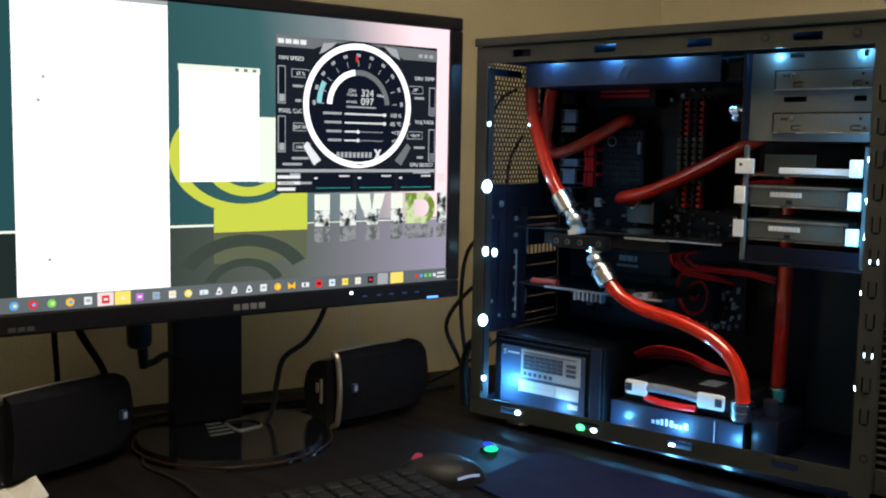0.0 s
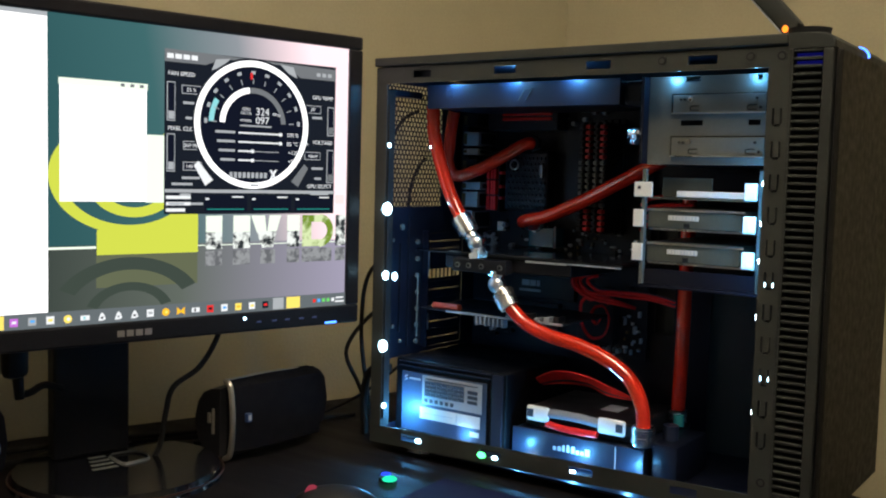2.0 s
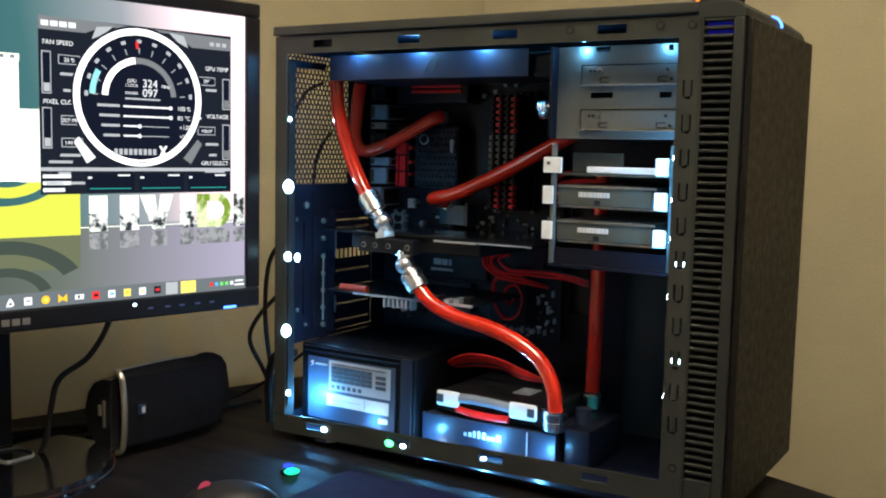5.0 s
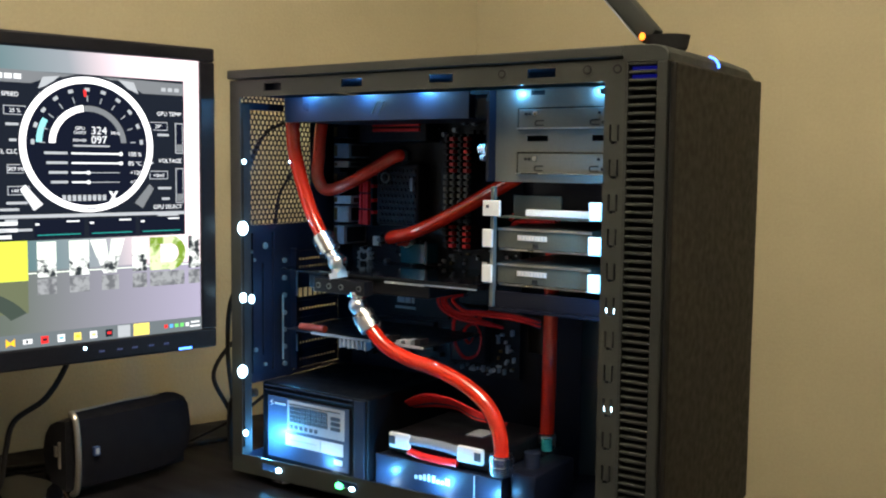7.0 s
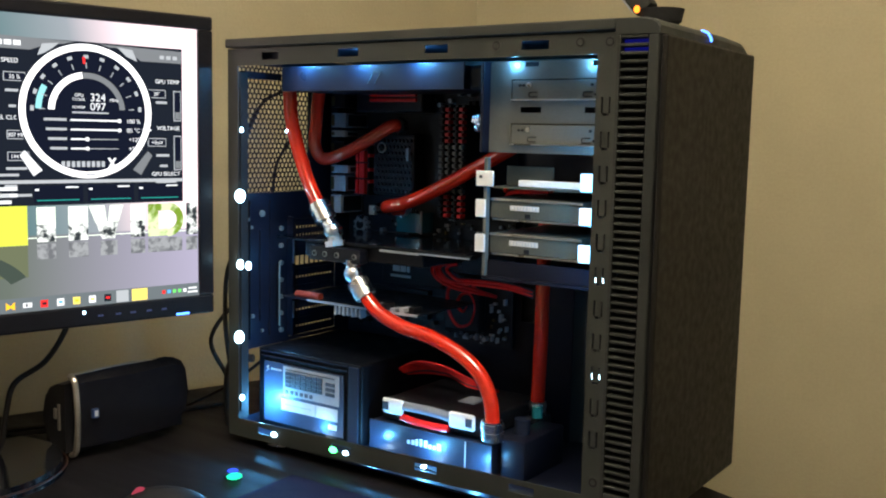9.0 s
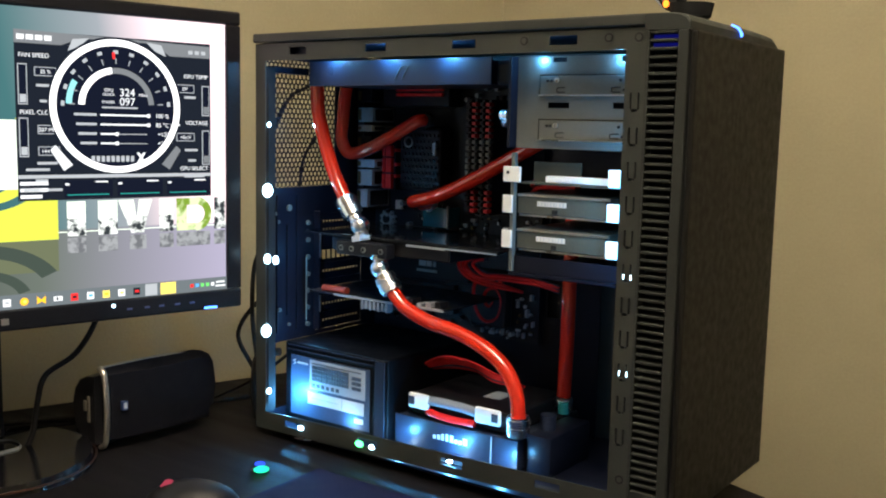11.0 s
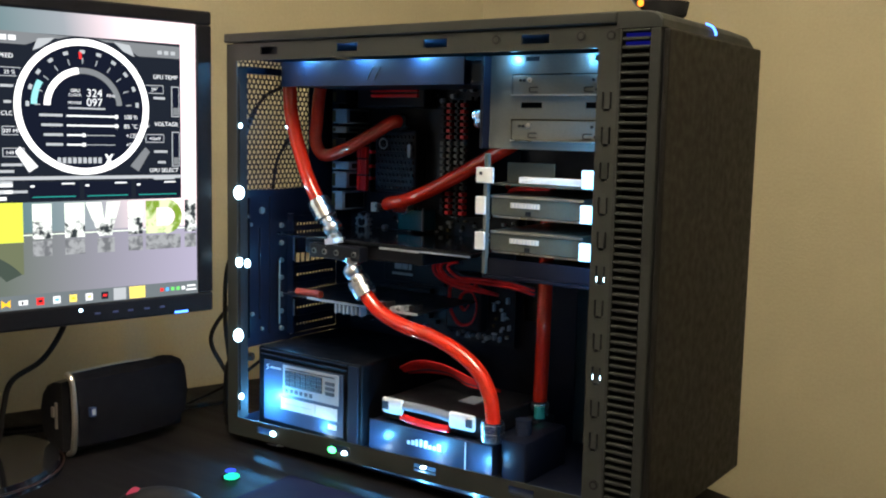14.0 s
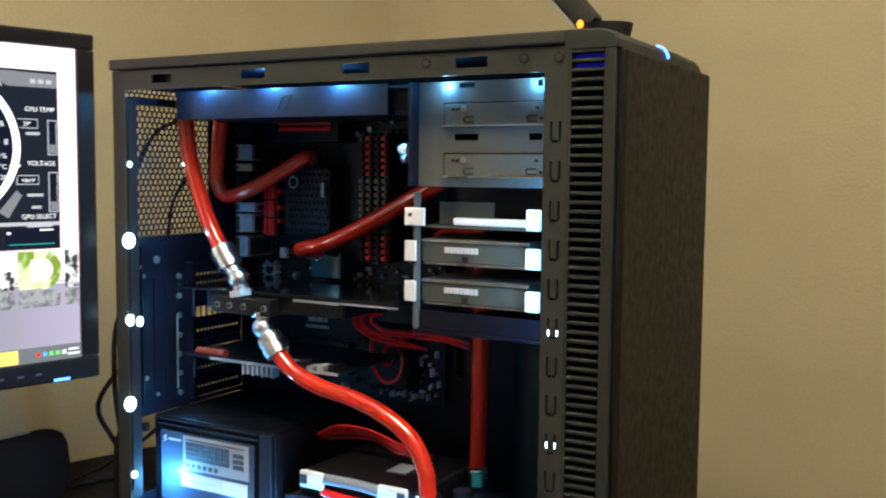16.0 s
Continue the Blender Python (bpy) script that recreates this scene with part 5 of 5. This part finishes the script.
for k in range(9):
    flat("product_mark", -0.152 + k * 0.0052, -0.1485 + k * 0.0052, 0.1530, 0.1590, 12, G_MID)
poly("product_cross", [(-0.104, 0.1515), (-0.101, 0.1515), (-0.094, 0.1625), (-0.097, 0.1625)], 12, G_TEXT)
poly("product_cross", [(-0.097, 0.1515), (-0.094, 0.1515), (-0.101, 0.1625), (-0.104, 0.1625)], 12.5, G_TEXT)
flat("dial_foot", -0.127, -0.117, 0.1440, 0.1462, 12, G_MID)
for s, g in ((-1, G_TEXT), (1, G_GREY)):
    cx = C[0] + s * 0.0525
    poly("dial_foot_plate", [(cx - s * 0.013 + s * 0.008, 0.150), (cx + s * 0.012, 0.170), (cx + s * 0.017, 0.165), (cx + s * 0.004, 0.144)][::1], 13, g, "slanted plate under the dial")
for text, u, v, al in (("FAN SPEED", -0.2215, 0.2565, "LEFT"), ("PIXEL CLOCK", -0.2215, 0.2005, "LEFT"), ("GPU TEMP", -0.0215, 0.2435, "RIGHT"), ("VOLTAGE", -0.0215, 0.1930, "RIGHT"), ("GPU SELECT", -0.0215, 0.1430, "RIGHT")):
    words(text, u, v, 0.0062, 9, align=al)
for u, v0, v1 in ((-0.2180, 0.210, 0.250), (-0.2180, 0.158, 0.197), (-0.0240, 0.203, 0.236), (-0.0240, 0.149, 0.187)):
    flat("slider_frame", u - 0.0045, u + 0.0045, v0, v1, 8, G_MID)
    flat("slider_well", u - 0.0036, u + 0.0036, v0 + 0.001, v1 - 0.001, 9, G_NAVY)
    flat("slider_knob", u - 0.003, u + 0.003, v0 + 0.002, v0 + 0.010, 10, G_GREY if u > -0.1 else G_MID)
for text, u, v in (("25 %", -0.196, 0.243), ("307 MHz", -0.194, 0.1855), ("144 Hz", -0.194, 0.1640), ("29°", -0.048, 0.2320), ("+0mV", -0.048, 0.1795)):
    flat("value_frame", u - 0.0105, u + 0.0105, v - 0.0045, v + 0.0045, 8, G_MID)
    flat("value_well", u - 0.0097, u + 0.0097, v - 0.0037, v + 0.0037, 9, G_NAVY)
    words(text, u, v - 0.0020, 0.0055, 10, align="CENTER")
for u0, u1, v in ((-0.205, -0.189, 0.2280), (-0.202, -0.194, 0.2125), (-0.206, -0.186, 0.1505), (-0.217, -0.194, 0.1440), (-0.049, -0.036, 0.2215), (-0.049, -0.034, 0.1640), (-0.045, -0.036, 0.1525), (-0.050, -0.026, 0.1350), (-0.208, -0.196, 0.1330), (-0.220, -0.203, 0.1235), (-0.198, -0.182, 0.1235)):
    flat("small_print", u0, u1, v, v + 0.0026, 9, G_MID)
flat("band", -0.2250, -0.0180, 0.1365, 0.1400, 12, G_MID)
for k in range(3):
    flat("list_print", -0.2230, -0.196 - 0.006 * (k == 2), 0.1165 + (2 - k) * 0.0066, 0.1200 + (2 - k) * 0.0066, 9, G_TEXT)
for k in range(3):
    u = -0.180 + k * 0.055
    flat("graph_well", u, u + 0.050, 0.1165, 0.1340, 8, G_NAVY)
    flat("graph_line", u + 0.003, u + 0.046, 0.1185, 0.1196, 9, G_TEALLINE, "teal graph line")
    flat("graph_mark", u + 0.001, u + 0.005, 0.1290, 0.1310, 9, G_TEXT)
    flat("graph_mark", u + 0.032, u + 0.045, 0.1315, 0.1330, 9, G_TEXT)
PANE.update(scale=1.0, shift=0.0, rise=1.0, lift=0.0)
# task bar
flat("taskbar", -SW, 0.0, 0.0, 0.0150, 5, G_BAR, "grey task bar")
icons = [(G_BLUEPX, G_TEXT), (G_BLUEPX, G_YELLOWPX), (G_REDPX, G_BLUEPX), (G_GREENPX, G_YELLOWPX), (G_ORANGEPX, G_BLUEPX), (G_TEXT, G_MID), (G_REDPX, G_TEXT), (G_YELLOWPX, G_TEXT), (G_PURPLEPX, G_TEXT), (G_MID, G_BLUEPX), (G_TEXT, G_YELLOWPX), (G_YELLOWPX, G_TEXT),
         (G_TEXT, G_CYAN), (G_TEXT, G_DARK), (G_TEXT, G_MID), (G_TEXT, G_DARK), (G_TEXT, G_MID), (G_ORANGEPX, G_YELLOWPX), (G_ORANGEPX, G_DARK), (G_TEXT, G_DARK), (G_REDPX, G_DARK), (G_TEXT, G_BLUEPX), (G_YELLOWPX, G_ORANGEPX), (G_TEXT, G_YELLOWPX), (G_DARK, G_REDPX)]
for k, (g, g2) in enumerate(icons):
    u = -0.5208 + k * 0.01713
    if k in (6, 7):
        flat("task_button", u - 0.0080, u + 0.0080, 0.0008, 0.0142, 5.5, G_PINK if k == 6 else G_YELLOWPX)
    if k in (0, 1, 2, 3, 4, 11, 17):
        arc("task_icon", (u, 0.0070), 0.0, 0.0042, 0, 360, 6, g, n=18)
        arc("task_icon", (u + 0.0006, 0.0070), 0.0, 0.0018, 0, 360, 7, g2, n=12)
    elif k in (18,):
        poly("task_icon", [(u - 0.0045, 0.003), (u - 0.0045, 0.0115), (u, 0.0075), (u + 0.0045, 0.0115), (u + 0.0045, 0.003), (u, 0.0055)], 6, g)
    elif k in (12, 19):
        flat("task_icon", u - 0.0046, u + 0.0046, 0.0045, 0.0095, 6, g)
        flat("task_icon", u - 0.0018, u + 0.0002, 0.0055, 0.0085, 7, g2)
    elif k in (13, 14, 15):
        poly("task_icon", [(u - 0.0040, 0.0030), (u - 0.0020, 0.0090), (u, 0.0116), (u + 0.0025, 0.0090), (u + 0.0040, 0.0045), (u + 0.0015, 0.0030)], 6, g)
        flat("task_icon", u - 0.0012, u + 0.0012, 0.0050, 0.0070, 7, g2)
    else:
        flat("task_icon", u - 0.0038, u + 0.0038, 0.0032, 0.0110, 6, g)
        flat("task_icon", u - 0.0020, u + 0.0022, 0.0060, 0.0085, 7, g2)
flat("task_button", -0.100, -0.086, 0.0010, 0.0140, 7, G_MID)
flat("task_button", -0.082, -0.064, 0.0010, 0.0140, 7, G_YELLOWPX, "yellow folder button")
for k, g in enumerate((G_REDPX, G_BLUEPX, G_GREENPX, G_GREENPX, G_TEXT)):
    flat("tray_icon", -0.046 + k * 0.0065, -0.042 + k * 0.0065, 0.0055, 0.0095, 6, g)
flat("clock_print", -0.0135, -0.003, 0.0085, 0.0105, 6, G_TEXT)
flat("clock_print", -0.0145, -0.002, 0.0040, 0.0060, 6, G_TEXT)

# ---- speakers ----
def speaker(place, turn, flip):
    m = Matrix.Translation((place[0], place[1], DESK_Z)) @ Matrix.Rotation(radians(turn), 4, "Z")
    s = thing("speaker", None, "black desktop speaker lying on its side, cloth grille and silver edge", "speaker", group="speakers", m=m)
    L, H, D = 0.156, 0.097, 0.046
    f = 1
    b = B()
    n = 12                                       # the cabinet tapers to the back and its grille bulges
    def ring(x, y0, h0, h1):
        return [b.verts.new((x, y0 + D * u, h)) for u, h in ((0, h0), (0, h1), (0.35, h1 - 0.002), (0.65, h1 - 0.008), (0.88, h1 - 0.020), (1.0, h1 - 0.038), (1.0, h0 + 0.032), (0.88, h0 + 0.014), (0.6, h0 + 0.004))]
    rows = []
    for k in range(n + 1):
        t = k / n
        x = -L / 2 + L * t
        lift = 0.006 + 0.006 * (1 - math.sin(math.pi * t))
        rows.append(ring(x, 0.012, 0.004 + lift * 0.3, H - lift * 0.9))
    for p, q in zip(rows, rows[1:]):
        for k in range(9):
            b.faces.new((p[k], p[(k + 1) % 9], q[(k + 1) % 9], q[k]))
    b.faces.new(rows[0])
    b.faces.new(rows[-1][::-1])
    part("cabinet", b, M_BLACK, s, local=True, smooth=True)
    b = B()
    rows = []
    for k in range(n + 1):
        t = k / n
        x = f * (-L / 2 + 0.010 + (L - 0.010) * t)
        bow = 0.010 * math.sin(math.pi * (0.15 + 0.85 * t))
        end = max(0.0, (t - 0.82) / 0.18)
        lo, hi = 0.006 + 0.014 * end ** 2, H - 0.009 * end ** 2
        rows.append([b.verts.new((x, 0.0115, lo)), b.verts.new((x, 0.003 - bow, lo + 0.008)), b.verts.new((x, -0.002 - bow, (lo + hi) / 2)), b.verts.new((x, 0.003 - bow, hi - 0.008)), b.verts.new((x, 0.0115, hi))])
    for p, q in zip(rows, rows[1:]):
        for k in range(4):
            b.faces.new((p[k], p[k + 1], q[k + 1], q[k]))
        b.faces.new((p[0], p[4], q[4], q[0]))
    b.faces.new(rows[0])
    b.faces.new(rows[-1][::-1])
    part("grille", b, M_CLOTH, s, "black cloth grille", local=True, smooth=True)
    b = B()
    x = f * (-L / 2 + 0.006)
    if not flip:
        sweep(b, [(x, 0.010, 0.004), (x, 0.000, 0.012), (x, -0.004, H / 2), (x, 0.000, H - 0.010), (x, 0.010, H - 0.001)], 0.0034, 8, 8)
    sweep(b, [(x, 0.010, H - 0.001), (0, 0.0105, H + 0.0005), (f * L * 0.38, 0.011, H - 0.003)], 0.0014, 6, 8)
    part("trim", b, M_SILVER, s, "silver edge strip", local=True, smooth=True)
    b = B()
    for k in range(2):
        box(b, f * (-L / 2 - 0.001) - 0.0012, f * (-L / 2 - 0.001) + 0.0012, 0.021 + k * 0.007, 0.0245 + k * 0.008, 0.032 + 0.012 * k, 0.062 - 0.006 * k, 0.0005)
    part("side_bracket", b, M_SILVER, s, "pale bracket on the end", local=True)
    xb = L / 2 - 0.020 if flip else -L / 2 + 0.024
    badge = part("badge", box(B(), xb - 0.0035, xb + 0.0035, -0.0125, -0.006, 0.048, 0.058, 0.0004), mat("blue_badge", (0.03, 0.06, 0.16), 0.3), s, "small blue badge", local=True)
    part("badge_mark", box(B(), xb - 0.002, xb + 0.002, -0.0130, -0.0126, 0.0500, 0.0565), M_INKPALE, badge, local=True)
    for x in (-0.05, 0.05):
        for y in (0.03, 0.09):
            part("foot", cyl(B(), (x, y, 0.0), (x, y, 0.006), 0.006, 14), M_SOFT, s, local=True)
    return s


speaker((-0.074, -0.083), 90 - 4, False)
speaker((-0.160, -0.451), 98, True)

# ---- desk clutter ----
def cable(name, label, pts, r=0.0032):
    return single(name, sweep(B(), pts, r, 8, 8), M_CABLE, label, "cable", group="cables", smooth=True)


Z = DESK_Z
cable("cable", "black cable hanging from the monitor to the desk", [(-0.128, -0.112, 0.172), (-0.130, -0.129, 0.122), (-0.130, -0.157, 0.087), (-0.130, -0.195, 0.069), (-0.130, -0.206, 0.040), (-0.133, -0.211, 0.005), (-0.140, -0.218, Z + 0.004)])
cable("cable", "black cable hanging behind the monitor", [(-0.185, -0.453, 0.165), (-0.200, -0.446, 0.122), (-0.235, -0.425, 0.068), (-0.240, -0.422, 0.020), (-0.240, -0.420, Z + 0.003)])
cable("cable", "black cable hanging slantwise behind the monitor", [(-0.180, -0.435, 0.165), (-0.200, -0.418, 0.122), (-0.235, -0.369, 0.063), (-0.245, -0.360, 0.020), (-0.250, -0.355, Z + 0.003)], 0.004)
cable("cable", "black cable lying along the back of the desk", [(-0.26, -0.36, Z + 0.003), (-0.23, -0.28, Z + 0.010), (-0.21, -0.20, Z + 0.012), (-0.17, -0.08, Z + 0.004), (-0.15, 0.02, Z + 0.004), (-0.12, 0.11, Z + 0.004)])
cable("cable", "black cable lying along the back of the desk", [(-0.255, -0.33, Z + 0.018), (-0.22, -0.24, Z + 0.020), (-0.20, -0.17, Z + 0.016), (-0.175, -0.10, Z + 0.012), (-0.16, -0.04, Z + 0.004)])
cable("cable", "black cable coiled on the desk behind the speaker", [(-0.21, -0.22, Z + 0.003), (-0.16, -0.20, Z + 0.008), (-0.15, -0.16, Z + 0.004), (-0.19, -0.15, Z + 0.004), (-0.21, -0.19, Z + 0.01), (-0.17, -0.23, Z + 0.004)])
cable("cable", "black cable hanging from the back of the case", [(0.0, 0.05, 0.225), (-0.04, 0.04, 0.19), (-0.055, 0.045, 0.12), (-0.05, 0.05, 0.05), (-0.04, 0.055, Z + 0.003)], 0.0028)
cable("cable", "black cable hanging from the back of the case", [(0.0, 0.07, 0.16), (-0.045, 0.06, 0.14), (-0.075, 0.04, 0.09), (-0.070, 0.06, 0.04), (-0.050, 0.075, Z + 0.003)], 0.0028)
cable("cable", "thick black cable bent behind the case", [(0.0, 0.04, 0.075), (-0.025, 0.03, 0.070), (-0.040, 0.035, 0.035), (-0.042, 0.04, Z + 0.004)], 0.005)
cable("cable", "thin black cable running up behind the case", [(-0.15, 0.06, Z + 0.003), (-0.09, 0.09, 0.02), (-0.03, 0.12, 0.075), (0.0, 0.13, 0.10)], 0.0022)
cable("cable", "thin black cable curving outside the rear vent", [(-0.012, 0.10, 0.40), (-0.020, 0.075, 0.385), (-0.022, 0.05, 0.345), (-0.020, 0.035, 0.30), (-0.018, 0.03, 0.26)], 0.0022)
cable("cable", "thin black cable behind the rear vent", [(-0.012, 0.115, 0.34), (-0.020, 0.10, 0.31), (-0.020, 0.092, 0.27)], 0.002)
cable("cable", "thin grey cable lying on the desk", [(-0.17, -0.36, Z + 0.002), (-0.13, -0.385, Z + 0.002), (-0.06, -0.39, Z + 0.002), (0.02, -0.41, Z + 0.002)], 0.0018)
plug = thing("power_adapter", (-0.15, -0.385, 0.07), "black cable plug hanging under the monitor", "power adapter")
part("body", box(B(), -0.137, -0.117, -0.405, -0.379, 0.108, 0.195, 0.008), M_BLACK, plug, smooth=True)
part("neck", cyl(B(), (-0.128, -0.388, 0.112), (-0.128, -0.386, 0.086), 0.0060, 14, 0.0048), M_BLACK, plug, smooth=True)
part("lead", sweep(B(), [(-0.128, -0.386, 0.090), (-0.131, -0.372, 0.090), (-0.145, -0.347, 0.092), (-0.155, -0.320, 0.082)], 0.004, 8, 8), M_CABLE, plug, smooth=True)

plug.location += Vector((-0.037, 0.0234, -0.008))

kb = thing("keyboard", (0.10, -0.33, Z), "black keyboard with teal light between its keys", "keyboard", m=Matrix.Translation((0.122, -0.4635, Z)) @ Matrix.Rotation(radians(74), 4, "Z"))
part("body", box(B(), -0.22, 0.22, -0.07, 0.07, 0.0, 0.016, 0.004), M_BLACK, kb, local=True)
part("backlight", box(B(), -0.208, 0.208, -0.062, 0.062, 0.0162, 0.0168), glow("teal_backlight_glow", (0.012, 0.075, 0.105), 1.0), kb, "dim teal light between the keys", local=True)
key = bpy.data.meshes.new("key")
b = box(B(), -0.0085, 0.0085, -0.0085, 0.0085, 0.0, 0.008, 0.0016, seg=1)
b.to_mesh(key)
b.free()
key.materials.append(M_KEY)
for r_ in range(6):
    for c in range(21):
        k = new("key", key)
        k.parent = kb
        k.matrix_basis = Matrix.Translation((-0.199 + c * 0.0199, -0.052 + r_ * 0.0208, 0.0172))
mouse = thing("computer_mouse", (0.135, -0.18, Z), "black computer mouse with dim coloured lights", "mouse", m=Matrix.Translation((0.122, -0.198, Z)) @ Matrix.Rotation(radians(35), 4, "Z"))
b = B()
ball(b, (0, 0, 0), 1.0, u=28, v=18)
bmesh.ops.transform(b, matrix=Matrix.Diagonal((0.048, 0.029, 0.027, 1)), verts=b.verts)
for v in b.verts:
    v.co.z = max(v.co.z, 0.0)
part("shell", b, M_BLACK, mouse, local=True, smooth=True)
part("wheel", cyl(B(), (-0.024, -0.004, 0.019), (-0.024, 0.004, 0.019), 0.007, 18), glow("dim_red_wheel_glow", (0.25, 0.03, 0.05), 1.0), mouse, "dim red wheel", local=True)
part("side_light", sweep(B(), [(0.020, -0.0265, 0.010), (0.032, -0.020, 0.012), (0.040, -0.011, 0.010)], 0.0016, 6, 6), glow("dim_white_strip_glow", (0.25, 0.3, 0.45), 1.0), mouse, "pale light strip", local=True)
dongle = thing("light_puck", (0.097, -0.085, Z), "small black puck on the desk glowing blue and green", "desk light")
part("body", cyl(B(), (0.097, -0.085, Z), (0.097, -0.085, Z + 0.004), 0.010, 24, 0.009), M_BLACK, dongle, smooth=True)
part("green_lens", ball(B(), (0.104, -0.090, Z + 0.0042), 0.008, Matrix.Diagonal((1, 1.1, 0.35, 1))), glow("green_lens_glow", (0.02, 0.85, 0.42), 1.2), dongle, "green lens", smooth=True)
part("blue_lens", ball(B(), (0.090, -0.079, Z + 0.0042), 0.006, Matrix.Diagonal((1, 1, 0.35, 1))), glow("blue_lens_glow", (0.03, 0.08, 1.0), 1.2), dongle, "blue lens", smooth=True)
b = B()
q = [b.verts.new(p) for p in ((-0.20, -0.56, Z + 0.001), (-0.10, -0.53, Z + 0.001), (-0.115, -0.50, Z + 0.003), (-0.148, -0.496, Z + 0.014), (-0.19, -0.515, Z + 0.004))]
b.faces.new(q)
r = bmesh.ops.extrude_face_region(b, geom=list(b.faces))
bmesh.ops.translate(b, verts=[v for v in r["geom"] if isinstance(v, bmesh.types.BMVert)], vec=(0, 0, 0.0006))
single("paper_scrap", b, M_PAPER, "crumpled white scrap of paper on the desk", "paper")

deskmat = B()
corners = [(0.146, -0.045), (0.152, -0.190), (0.245, -0.215), (0.275, -0.56), (0.62, -0.60), (0.70, -0.10), (0.62, -0.052)]
deskmat.faces.new([deskmat.verts.new((x, y, Z + 0.0004)) for x, y in corners])
r = bmesh.ops.extrude_face_region(deskmat, geom=list(deskmat.faces))
bmesh.ops.translate(deskmat, verts=[v for v in r["geom"] if isinstance(v, bmesh.types.BMVert)], vec=(0, 0, 0.0024))
single("desk_mat", deskmat, M_NAVY, "dark navy cloth mat on the desk before the case", "desk mat")
